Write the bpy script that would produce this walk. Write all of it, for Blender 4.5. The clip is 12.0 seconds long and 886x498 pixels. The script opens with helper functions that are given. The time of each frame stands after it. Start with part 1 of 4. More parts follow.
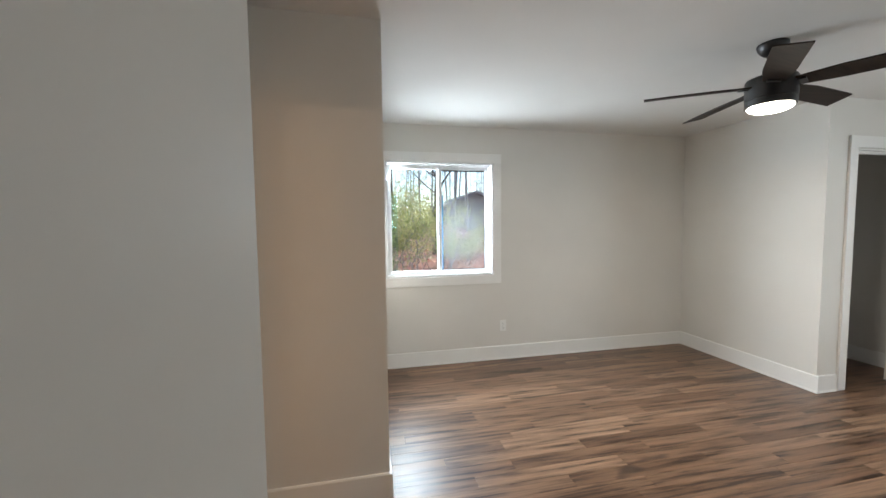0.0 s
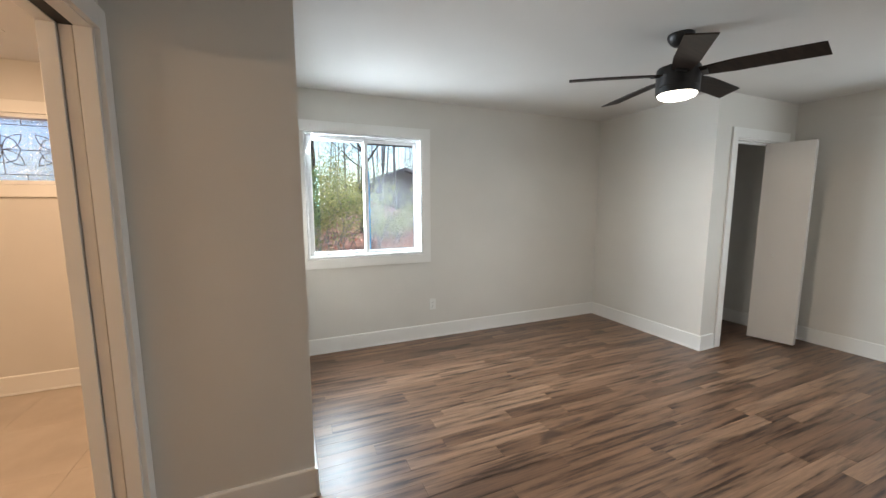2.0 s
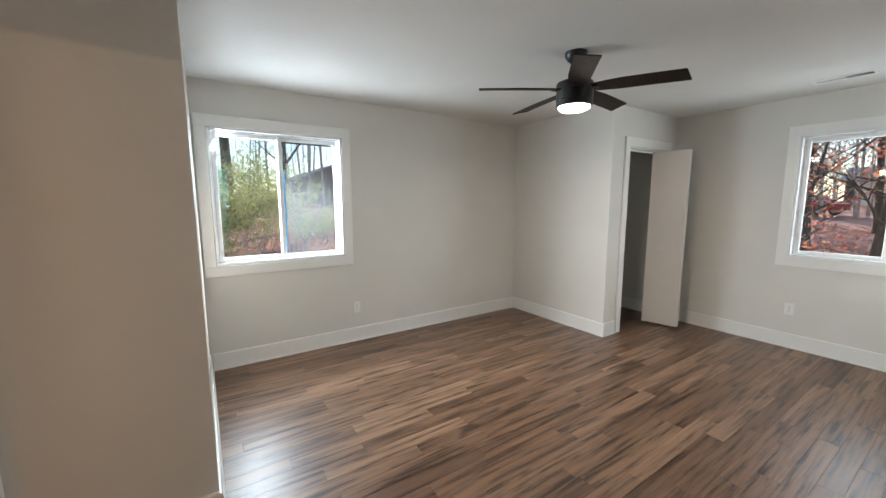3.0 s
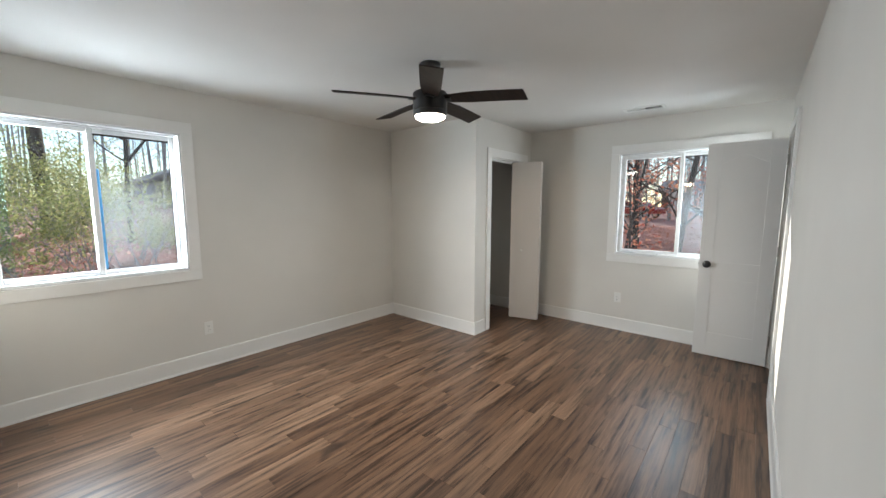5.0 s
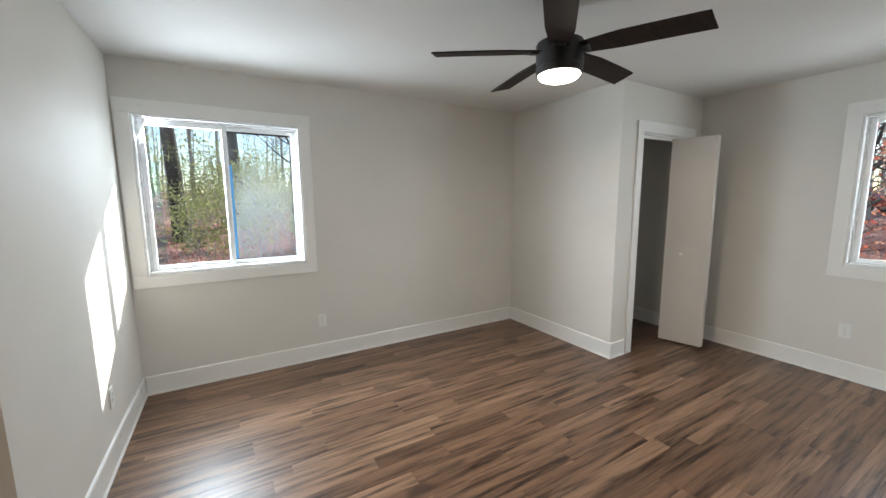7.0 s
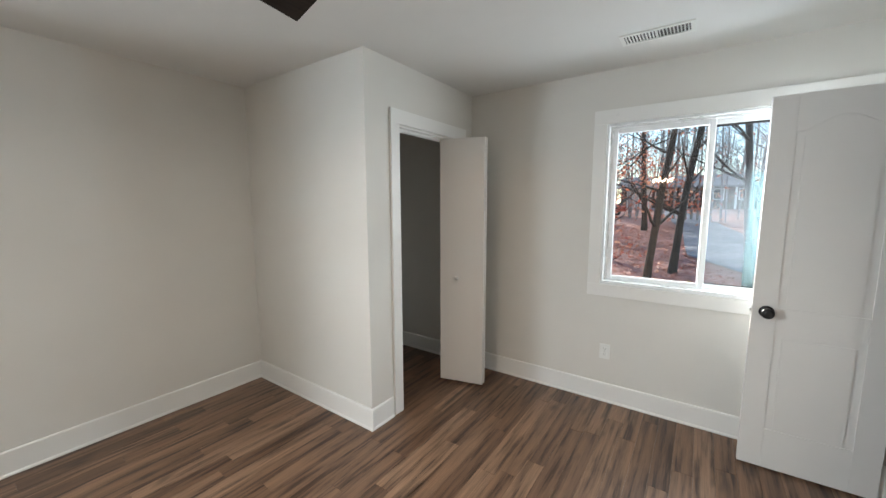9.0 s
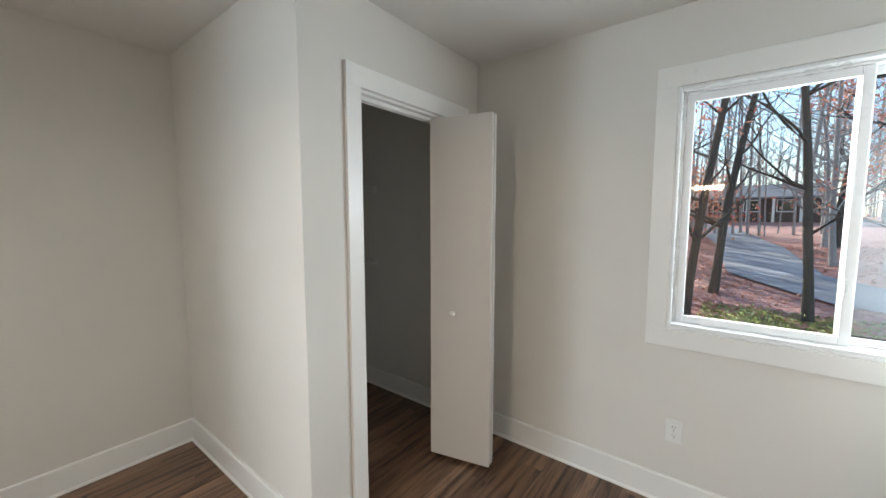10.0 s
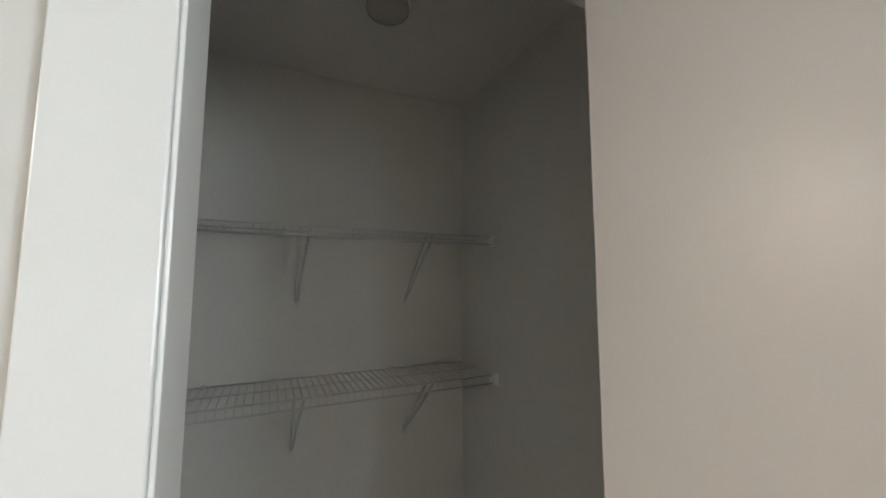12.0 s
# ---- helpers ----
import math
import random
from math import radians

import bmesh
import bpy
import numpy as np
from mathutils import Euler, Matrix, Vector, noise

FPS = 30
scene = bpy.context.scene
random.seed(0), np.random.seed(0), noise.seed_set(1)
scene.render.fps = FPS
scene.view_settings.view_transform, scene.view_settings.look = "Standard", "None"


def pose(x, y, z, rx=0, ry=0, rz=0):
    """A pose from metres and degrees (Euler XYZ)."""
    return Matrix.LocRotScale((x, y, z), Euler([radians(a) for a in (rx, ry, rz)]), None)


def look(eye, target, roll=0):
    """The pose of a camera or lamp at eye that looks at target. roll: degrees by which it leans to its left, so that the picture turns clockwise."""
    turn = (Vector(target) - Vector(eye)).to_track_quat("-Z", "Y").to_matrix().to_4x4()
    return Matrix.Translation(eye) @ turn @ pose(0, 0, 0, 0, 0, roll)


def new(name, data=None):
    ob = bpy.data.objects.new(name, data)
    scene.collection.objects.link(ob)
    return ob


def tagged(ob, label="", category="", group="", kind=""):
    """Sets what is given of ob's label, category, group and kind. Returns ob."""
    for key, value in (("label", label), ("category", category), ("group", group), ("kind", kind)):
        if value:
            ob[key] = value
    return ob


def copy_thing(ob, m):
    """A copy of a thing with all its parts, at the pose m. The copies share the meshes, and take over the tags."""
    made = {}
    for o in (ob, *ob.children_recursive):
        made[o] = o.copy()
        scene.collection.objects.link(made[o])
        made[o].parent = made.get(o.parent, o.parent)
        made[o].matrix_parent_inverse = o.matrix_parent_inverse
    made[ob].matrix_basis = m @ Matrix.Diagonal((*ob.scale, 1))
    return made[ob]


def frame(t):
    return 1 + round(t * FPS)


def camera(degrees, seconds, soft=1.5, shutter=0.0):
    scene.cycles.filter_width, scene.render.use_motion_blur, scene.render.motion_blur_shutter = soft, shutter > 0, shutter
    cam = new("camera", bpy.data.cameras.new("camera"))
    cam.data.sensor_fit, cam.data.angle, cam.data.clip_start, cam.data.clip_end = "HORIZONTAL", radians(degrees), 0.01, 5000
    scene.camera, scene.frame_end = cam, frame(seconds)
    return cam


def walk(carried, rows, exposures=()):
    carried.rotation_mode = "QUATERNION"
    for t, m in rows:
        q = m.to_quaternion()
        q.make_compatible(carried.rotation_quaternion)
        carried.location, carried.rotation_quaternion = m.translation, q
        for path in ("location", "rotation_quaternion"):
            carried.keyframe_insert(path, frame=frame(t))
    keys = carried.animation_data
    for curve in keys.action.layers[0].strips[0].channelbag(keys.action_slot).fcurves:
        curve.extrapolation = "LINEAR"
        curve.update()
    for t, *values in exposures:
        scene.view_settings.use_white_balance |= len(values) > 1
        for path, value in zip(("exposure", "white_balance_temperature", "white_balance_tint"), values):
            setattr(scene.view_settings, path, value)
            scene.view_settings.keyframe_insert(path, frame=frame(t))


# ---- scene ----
cam = camera(100.5, 12.0)
PATH = [
    (0, (-0.068, 0.209, 1.43), (0.344, 2.162, 1.307), -0.6),
    (0.2, (-0.066, 0.227, 1.43), (0.469, 2.15, 1.304), -0.2),
    (0.5, (-0.035, 0.236, 1.43), (0.595, 2.13, 1.296), -0.1),
    (1, (-0.035, 0.291, 1.431), (0.644, 2.168, 1.245), -0.1),
    (1.5, (-0.046, 0.318, 1.429), (0.678, 2.169, 1.201), -0.1),
    (2, (-0.039, 0.306, 1.428), (0.735, 2.134, 1.184), -0.1),
    (2.5, (0.016, 0.268, 1.463), (0.911, 2.038, 1.202), -0.2),
    (3, (0.048, 0.242, 1.461), (1.136, 1.901, 1.205), -0.1),
    (3.5, (0.107, 0.188, 1.469), (1.366, 1.722, 1.217), 0.0),
    (3.7, (0.116, 0.174, 1.457), (1.443, 1.65, 1.214), 0.1),
    (5.3, (0.255, 0.14, 1.476), (1.775, 1.417, 1.243), 0.1),
    (5.5, (0.25, 0.2, 1.465), (1.62, 1.634, 1.217), 0.0),
    (6, (0.305, 0.353, 1.475), (1.422, 1.994, 1.236), -0.2),
    (6.5, (0.42, 0.44, 1.46), (1.417, 2.155, 1.217), -0.3),
    (7, (0.678, 0.488, 1.458), (1.671, 2.202, 1.192), -0.4),
    (7.5, (0.938, 0.502, 1.447), (2.035, 2.153, 1.182), -0.3),
    (7.7, (1.063, 0.532, 1.45), (2.248, 2.118, 1.171), -0.3),
    (9.3, (2.215, 0.904, 1.514), (3.863, 2.012, 1.277), -0.1),
    (9.5, (2.375, 0.984, 1.513), (3.997, 2.137, 1.308), 0.0),
    (10, (2.788, 1.166, 1.466), (4.361, 2.389, 1.289), -0.0),
    (10.5, (3.167, 1.403, 1.461), (4.585, 2.804, 1.302), -0.1),
    (11, (3.489, 1.667, 1.545), (4.765, 3.196, 1.359), -0.3),
    (11.5, (3.819, 1.918, 1.521), (5.031, 3.506, 1.429), -0.3),
    (11.8, (3.94, 2.041, 1.51), (4.898, 3.795, 1.597), 0.3),
    (12, (3.988, 2.132, 1.496), (4.835, 3.934, 1.683), 0.0),
]
walk(cam, [(t, look(eye, target, roll)) for t, eye, target, roll in PATH],
     [(0, 1.15), (1.0, 1.1), (3.7, 1.0), (7.7, 0.95), (9.3, 1.15), (10.5, 1.2), (11.0, 1.42), (11.5, 1.4), (12, 1.6)])

# light levels and fitted numbers
SKY, SUN = 0.15, 5.0
WIN_N, WIN_E = 74, 16
FAN_W, BATH_W, VAN_W = 7, 9, 10
FAN_Z, FAN_A, FAN_P = -0.235, 6.0, -12.0
GX, GY = -0.14, 0.48

# ---- world, sun and large lights ----
SUN_DIR = Vector((1.0, 0.9, 0.56)).normalized()
world = bpy.data.worlds.new("world")
scene.world = world
world.use_nodes = True
_wn = world.node_tree.nodes
_sky = _wn.new("ShaderNodeTexSky")
_sky.sky_type = "NISHITA"
_sky.sun_disc = False
_sky.sun_elevation = math.asin(SUN_DIR.z)
_sky.sun_rotation = math.atan2(SUN_DIR.x, SUN_DIR.y)
_sky.dust_density = 0.3
_sky.ozone_density = 2.0
world.node_tree.links.new(_sky.outputs[0], _wn["Background"].inputs[0])
_wn["Background"].inputs[1].default_value = SKY

sun_data = bpy.data.lights.new("sun", "SUN")
sun_data.energy, sun_data.angle, sun_data.color = SUN, radians(0.6), (1.0, 0.95, 0.88)
sun = new("sun", sun_data)
sun.matrix_basis = look(SUN_DIR * 50, (0, 0, 0))


def area_lamp(name, m, sx, sy, watts, colour):
    data = bpy.data.lights.new(name, "AREA")
    data.shape, data.size, data.size_y, data.energy, data.color = "RECTANGLE", sx, sy, watts, colour
    ob = new(name, data)
    ob.matrix_basis = m
    return ob


area_lamp("window_light_north", look((0.30, 4.34, 1.76), (3.2, 2.85, 0.5)), 0.9, 0.75, WIN_N, (0.78, 0.90, 1.0))
area_lamp("window_light_east", look((5.3, 0.6, 1.6), (4.0, 1.7, 0.8)), 1.0, 0.9, WIN_E, (0.80, 0.91, 1.0))


fan_lamp = area_lamp("fan_lamp", look((2.214, 1.926, 2.05), (2.214, 1.926, 0)), 0.2, 0.2, FAN_W, (1.0, 0.95, 0.88))
fan_lamp.data.shape = "DISK"
area_lamp("bathroom_downlight", look((-1.5, 2.93, 2.41), (-1.5, 2.93, 0)), 0.13, 0.13, BATH_W, (1.0, 0.66, 0.42))
area_lamp("vanity_light", look((-2.74, 1.42, 2.08), (0, 1.9, 1.2)), 0.9, 0.1, VAN_W, (1.0, 0.66, 0.42))

# ---- materials ----


def material(name):
    m = bpy.data.materials.new(name)
    m.use_nodes = True
    nt = m.node_tree
    return m, nt, nt.nodes["Principled BSDF"]


def tex_coord(nt, scale=(1, 1, 1), kind="Object"):
    c, mp = nt.nodes.new("ShaderNodeTexCoord"), nt.nodes.new("ShaderNodeMapping")
    mp.inputs["Scale"].default_value = scale
    nt.links.new(c.outputs[kind], mp.inputs[0])
    return mp.outputs[0]


def noise_tex(nt, vec, scale, detail=4, rough=0.55):
    n = nt.nodes.new("ShaderNodeTexNoise")
    n.inputs["Scale"].default_value, n.inputs["Detail"].default_value, n.inputs["Roughness"].default_value = scale, detail, rough
    nt.links.new(vec, n.inputs["Vector"])
    return n.outputs["Fac"]


def ramp(nt, fac, stops):
    r = nt.nodes.new("ShaderNodeValToRGB")
    el = r.color_ramp.elements
    while len(el) < len(stops):
        el.new(0.5)
    for e, (p, c) in zip(el, stops):
        e.position, e.color = p, (*c, 1) if len(c) == 3 else c
    nt.links.new(fac, r.inputs[0])
    return r.outputs[0]


def bump(nt, bsdf, height, strength, distance=0.002):
    b = nt.nodes.new("ShaderNodeBump")
    b.inputs["Strength"].default_value, b.inputs["Distance"].default_value = strength, distance
    nt.links.new(height, b.inputs["Height"])
    nt.links.new(b.outputs[0], bsdf.inputs["Normal"])


def mix(nt, fac, a, b, blend="MIX"):
    m = nt.nodes.new("ShaderNodeMix")
    m.data_type, m.blend_type = "RGBA", blend
    for slot, v in ((0, fac), (6, a), (7, b)):
        if hasattr(v, "links"):
            nt.links.new(v, m.inputs[slot])
        else:
            m.inputs[slot].default_value = v if slot == 0 else (*v, 1)
    return m.outputs[2]


def painted(name, colour, rough, grain=180, relief=0.15, spread=0.03):
    m, nt, b = material(name)
    v = tex_coord(nt)
    lo, hi = tuple(c * (1 - spread) for c in colour), tuple(min(1, c * (1 + spread)) for c in colour)
    big = noise_tex(nt, v, 1.3, 3)
    nt.links.new(ramp(nt, big, [(0.3, lo), (0.7, hi)]), b.inputs["Base Color"])
    fine = noise_tex(nt, v, grain, 3)
    r = nt.nodes.new("ShaderNodeMapRange")
    r.inputs[3].default_value, r.inputs[4].default_value = rough - 0.06, rough + 0.06
    nt.links.new(noise_tex(nt, v, 6, 4), r.inputs[0])
    nt.links.new(r.outputs[0], b.inputs["Roughness"])
    bump(nt, b, fine, relief, 0.001)
    return m


WALL = painted("wall_paint", (0.71, 0.688, 0.643), 0.7, 260, 0.07)
WALL.node_tree.nodes["Principled BSDF"].inputs["Specular IOR Level"].default_value = 0.22
CEIL = painted("ceiling_paint", (0.72, 0.71, 0.685), 0.7, 120, 0.3)
TRIM = painted("trim_paint", (0.82, 0.81, 0.78), 0.3, 90, 0.08, 0.015)
DOORP = painted("door_paint", (0.74, 0.72, 0.69), 0.33, 140, 0.2, 0.02)
VINYL = painted("white_vinyl", (0.82, 0.83, 0.83), 0.28, 60, 0.03, 0.01)
PLASTIC = painted("white_plastic", (0.8, 0.8, 0.77), 0.3, 60, 0.02, 0.01)
BLACK = painted("black_metal", (0.012, 0.011, 0.011), 0.38, 300, 0.08, 0.2)
WIRE = painted("white_coated_wire", (0.6, 0.6, 0.58), 0.35, 80, 0.03, 0.03)
TAPE = painted("blue_film", (0.12, 0.42, 0.75), 0.35, 80, 0.05, 0.1)
SLOT = painted("dark_slot", (0.03, 0.027, 0.024), 0.6, 80, 0.1, 0.1)
BRASS = painted("brushed_nickel", (0.5, 0.49, 0.46), 0.3, 300, 0.05, 0.05)
BRASS.node_tree.nodes["Principled BSDF"].inputs["Metallic"].default_value = 1.0
LEAD = painted("lead_came", (0.09, 0.09, 0.12), 0.45, 200, 0.1, 0.1)


def blade_material():
    m, nt, b = material("dark_walnut_blade")
    g = noise_tex(nt, tex_coord(nt, (3, 60, 60)), 1.0, 5)
    nt.links.new(ramp(nt, g, [(0.3, (0.012, 0.008, 0.006)), (0.75, (0.035, 0.022, 0.016))]), b.inputs["Base Color"])
    b.inputs["Roughness"].default_value = 0.55
    b.inputs["Specular IOR Level"].default_value = 0.2
    return m


BLADE = blade_material()


def glow(name, colour, strength):
    m, nt, b = material(name)
    b.inputs["Base Color"].default_value = (0.9, 0.88, 0.82, 1)
    b.inputs["Emission Color"].default_value = (*colour, 1)
    b.inputs["Emission Strength"].default_value = strength
    return m


LENS = glow("frosted_lamp_lens", (1.0, 0.93, 0.8), 6.0)
WARM = glow("warm_lamp_lens", (1.0, 0.72, 0.42), 8.0)


def glass(name, tint=(1, 1, 1), wavy=0.0, haze=0.0):
    m, nt, b = material(name)
    out = nt.nodes["Material Output"]
    tr, gl, mx = nt.nodes.new("ShaderNodeBsdfTransparent"), nt.nodes.new("ShaderNodeBsdfGlossy"), nt.nodes.new("ShaderNodeMixShader")
    tr.inputs[0].default_value = (*tint, 1)
    gl.inputs["Roughness"].default_value = 0.02
    fr = nt.nodes.new("ShaderNodeFresnel")
    fr.inputs[0].default_value = 1.5
    nt.links.new(fr.outputs[0], mx.inputs[0])
    nt.links.new(tr.outputs[0], mx.inputs[1])
    nt.links.new(gl.outputs[0], mx.inputs[2])
    last = mx.outputs[0]
    if haze:
        df, m2 = nt.nodes.new("ShaderNodeBsdfDiffuse"), nt.nodes.new("ShaderNodeMixShader")
        df.inputs[0].default_value = (0.75, 0.8, 0.85, 1)
        c, mp, sph = nt.nodes.new("ShaderNodeTexCoord"), nt.nodes.new("ShaderNodeMapping"), nt.nodes.new("ShaderNodeTexGradient")
        sph.gradient_type = "SPHERICAL"
        mp.inputs["Location"].default_value = (-0.80 / 0.4, -0.088 / 0.4, -0.40 / 0.46)
        mp.inputs["Scale"].default_value = (1 / 0.4, 1 / 0.4, 1 / 0.46)
        nt.links.new(c.outputs["Object"], mp.inputs[0])
        nt.links.new(mp.outputs[0], sph.inputs[0])
        cloud = mix(nt, 0.45, sph.outputs["Fac"], noise_tex(nt, tex_coord(nt), 5.0, 4), "MULTIPLY")
        fac = ramp(nt, cloud, [(0.0, (haze * 0.12,) * 3), (0.18, (haze * 0.5,) * 3), (0.45, (haze,) * 3)])
        nt.links.new(fac, m2.inputs[0])
        nt.links.new(last, m2.inputs[1])
        nt.links.new(df.outputs[0], m2.inputs[2])
        last = m2.outputs[0]
    if wavy:
        bp = nt.nodes.new("ShaderNodeBump")
        bp.inputs["Strength"].default_value = wavy
        nt.links.new(noise_tex(nt, tex_coord(nt), 30, 2), bp.inputs["Height"])
        nt.links.new(bp.outputs[0], gl.inputs["Normal"])
    nt.links.new(last, out.inputs[0])
    return m


GLASS = glass("window_glass", (0.95, 0.98, 0.97))
FILM = glass("teal_tinted_film", (0.88, 0.985, 0.985))
DUSTY = glass("dusty_screened_glass", (0.9, 0.94, 0.95), 0, 0.12)


def leaded_material():
    m, nt, b = material("textured_leaded_glass")
    b.inputs["Base Color"].default_value = (0.55, 0.64, 0.86, 1)
    b.inputs["Transmission Weight"].default_value = 1.0
    b.inputs["Roughness"].default_value = 0.12
    bump(nt, b, noise_tex(nt, tex_coord(nt), 45, 3), 0.9, 0.004)
    return m


LEADED = leaded_material()


def plank_material():
    m, nt, b = material("rustic_oak_vinyl_plank")
    info = nt.nodes.new("ShaderNodeObjectInfo")
    c = nt.nodes.new("ShaderNodeTexCoord")
    off = nt.nodes.new("ShaderNodeVectorMath")
    off.operation = "MULTIPLY_ADD"
    nt.links.new(info.outputs["Random"], off.inputs[0])
    off.inputs[1].default_value = (37.0, 91.0, 13.0)
    nt.links.new(c.outputs["Object"], off.inputs[2])

    def mapped(sc):
        mp = nt.nodes.new("ShaderNodeMapping")
        mp.inputs["Scale"].default_value = sc
        nt.links.new(off.outputs[0], mp.inputs[0])
        return mp.outputs[0]

    tone = ramp(nt, info.outputs["Random"], [(0.0, (0.13, 0.072, 0.043)), (0.35, (0.185, 0.106, 0.064)), (0.7, (0.22, 0.130, 0.080)), (1.0, (0.28, 0.172, 0.108))])
    streak = noise_tex(nt, mapped((1.9, 30, 1)), 1.0, 6, 0.62)
    fine = noise_tex(nt, mapped((4, 150, 1)), 1.0, 4, 0.6)
    dark = ramp(nt, streak, [(0.36, (0.2, 0.18, 0.17)), (0.43, (0.60, 0.57, 0.55)), (0.51, (0.96, 0.95, 0.94)), (0.66, (1.3, 1.27, 1.23))])
    col = mix(nt, 1.0, tone, dark, "MULTIPLY")
    col = mix(nt, 0.55, col, ramp(nt, fine, [(0.3, (0.55, 0.52, 0.5)), (0.7, (1.15, 1.12, 1.1))]), "MULTIPLY")
    knot = noise_tex(nt, mapped((3.0, 9.0, 1)), 1.0, 2, 0.4)
    col = mix(nt, ramp(nt, knot, [(0.66, (0, 0, 0)), (0.78, (0.75, 0.75, 0.75))]), col, (0.028, 0.018, 0.013))
    nt.links.new(col, b.inputs["Base Color"])
    r = nt.nodes.new("ShaderNodeMapRange")
    r.inputs[3].default_value, r.inputs[4].default_value = 0.25, 0.42
    nt.links.new(streak, r.inputs[0])
    nt.links.new(r.outputs[0], b.inputs["Roughness"])
    bump(nt, b, fine, 0.25, 0.0015)
    return m


PLANK = plank_material()


def mottled(name, stops, scale, rough=0.9, relief=0.5, dist=0.02, second=0.0):
    m, nt, b = material(name)
    v = tex_coord(nt)
    n = noise_tex(nt, v, scale, 6, 0.65)
    col = ramp(nt, n, stops)
    if second:
        col = mix(nt, 0.6, col, ramp(nt, noise_tex(nt, v, second, 3), [(0.35, (0.55, 0.55, 0.55)), (0.65, (1.2, 1.2, 1.2))]), "MULTIPLY")
    nt.links.new(col, b.inputs["Base Color"])
    b.inputs["Roughness"].default_value = rough
    bump(nt, b, n, relief, dist)
    return m


GROUND = mottled("leaf_strewn_soil", [(0.3, (0.26, 0.12, 0.095)), (0.5, (0.54, 0.27, 0.22)), (0.7, (0.64, 0.42, 0.36))], 9, second=0.35)
ASPHALT = mottled("worn_asphalt", [(0.3, (0.22, 0.22, 0.24)), (0.7, (0.34, 0.34, 0.38))], 6, second=0.5)
BARK = mottled("dark_bark", [(0.3, (0.025, 0.02, 0.017)), (0.7, (0.10, 0.085, 0.07))], 14, relief=0.8)
# grey bark, paled so its colour carries the haze over the far woods
PALEBARK = mottled("grey_bark", [(0.3, (0.22, 0.21, 0.205)), (0.7, (0.42, 0.40, 0.39))], 12, relief=0.6)
TILE = mottled("cream_marbled_tile", [(0.3, (0.56, 0.47, 0.38)), (0.7, (0.68, 0.60, 0.51))], 2.2, 0.35, 0.05, 0.001, 0.8)
SIDING = mottled("grey_brown_siding", [(0.3, (0.15, 0.135, 0.13)), (0.7, (0.24, 0.21, 0.2))], 3)
ROOFING = mottled("grey_shingle", [(0.3, (0.16, 0.16, 0.17)), (0.7, (0.27, 0.27, 0.29))], 5)
HOUSEBRICK = mottled("dull_house_brick", [(0.3, (0.07, 0.05, 0.045)), (0.7, (0.14, 0.095, 0.08))], 7)
CARPAINT = painted("red_car_paint", (0.35, 0.03, 0.025), 0.25)
DARKGLASS = painted("dark_window", (0.02, 0.025, 0.03), 0.12)


def leaf_material(name, stops):
    m, nt, b = material(name)
    geo = nt.nodes.new("ShaderNodeNewGeometry")
    nt.links.new(ramp(nt, geo.outputs["Random Per Island"], stops), b.inputs["Base Color"])
    b.inputs["Roughness"].default_value = 0.6
    b.inputs["Subsurface Weight"].default_value = 0.0
    tl, mx = nt.nodes.new("ShaderNodeBsdfTranslucent"), nt.nodes.new("ShaderNodeMixShader")
    nt.links.new(ramp(nt, geo.outputs["Random Per Island"], stops), tl.inputs[0])
    mx.inputs[0].default_value = 0.62
    nt.links.new(b.outputs[0], mx.inputs[1])
    nt.links.new(tl.outputs[0], mx.inputs[2])
    nt.links.new(mx.outputs[0], nt.nodes["Material Output"].inputs[0])
    return m


REDLEAF = leaf_material("red_autumn_leaf", [(0.0, (0.50, 0.10, 0.07)), (0.5, (0.70, 0.24, 0.14)), (1.0, (0.80, 0.42, 0.26))])
GREENLEAF = leaf_material("yellow_green_leaf", [(0.0, (0.20, 0.25, 0.09)), (0.5, (0.42, 0.45, 0.17)), (1.0, (0.62, 0.58, 0.27))])
LITTER = leaf_material("fallen_leaf", [(0.0, (0.28, 0.10, 0.07)), (0.5, (0.60, 0.28, 0.21)), (1.0, (0.74, 0.50, 0.43))])
PINE = leaf_material("evergreen_needle", [(0.0, (0.04, 0.07, 0.04)), (1.0, (0.12, 0.16, 0.08))])
GRASSY = leaf_material("green_grass", [(0.0, (0.20, 0.25, 0.07)), (1.0, (0.52, 0.52, 0.24))])

# ---- mesh helpers ----


def mesh_object(name, bm, mat, parent=None, label="", smooth=False):
    me = bpy.data.meshes.new(name)
    bm.normal_update()
    bm.to_mesh(me)
    bm.free()
    me.materials.append(mat)
    if smooth:
        for p in me.polygons:
            p.use_smooth = True
    ob = new(name, me)
    if parent:
        ob.parent = parent
    if label:
        tagged(ob, label)
    return ob


def part(name, bm, mat, parent, label="", smooth=False):
    return mesh_object(name, bm, mat, parent, label, smooth)


def empty(name, m, label, category, group="", kind=""):
    ob = new(name)
    ob.matrix_basis = m
    return tagged(ob, label, category, group, kind)


def box(bm, lo, hi, bevel=0.0, segs=2):
    a, b = Vector(lo), Vector(hi)
    r = bmesh.ops.create_cube(bm, size=1, matrix=Matrix.Translation((a + b) / 2) @ Matrix.Diagonal((*(b - a), 1)))
    if bevel:
        es = {e for v in r["verts"] for e in v.link_edges}
        bmesh.ops.bevel(bm, geom=list(es), offset=bevel, segments=segs, affect="EDGES", profile=0.5)
    return bm


def boxes(*items, bevel=0.0):
    bm = bmesh.new()
    for lo, hi in items:
        box(bm, lo, hi, bevel)
    return bm


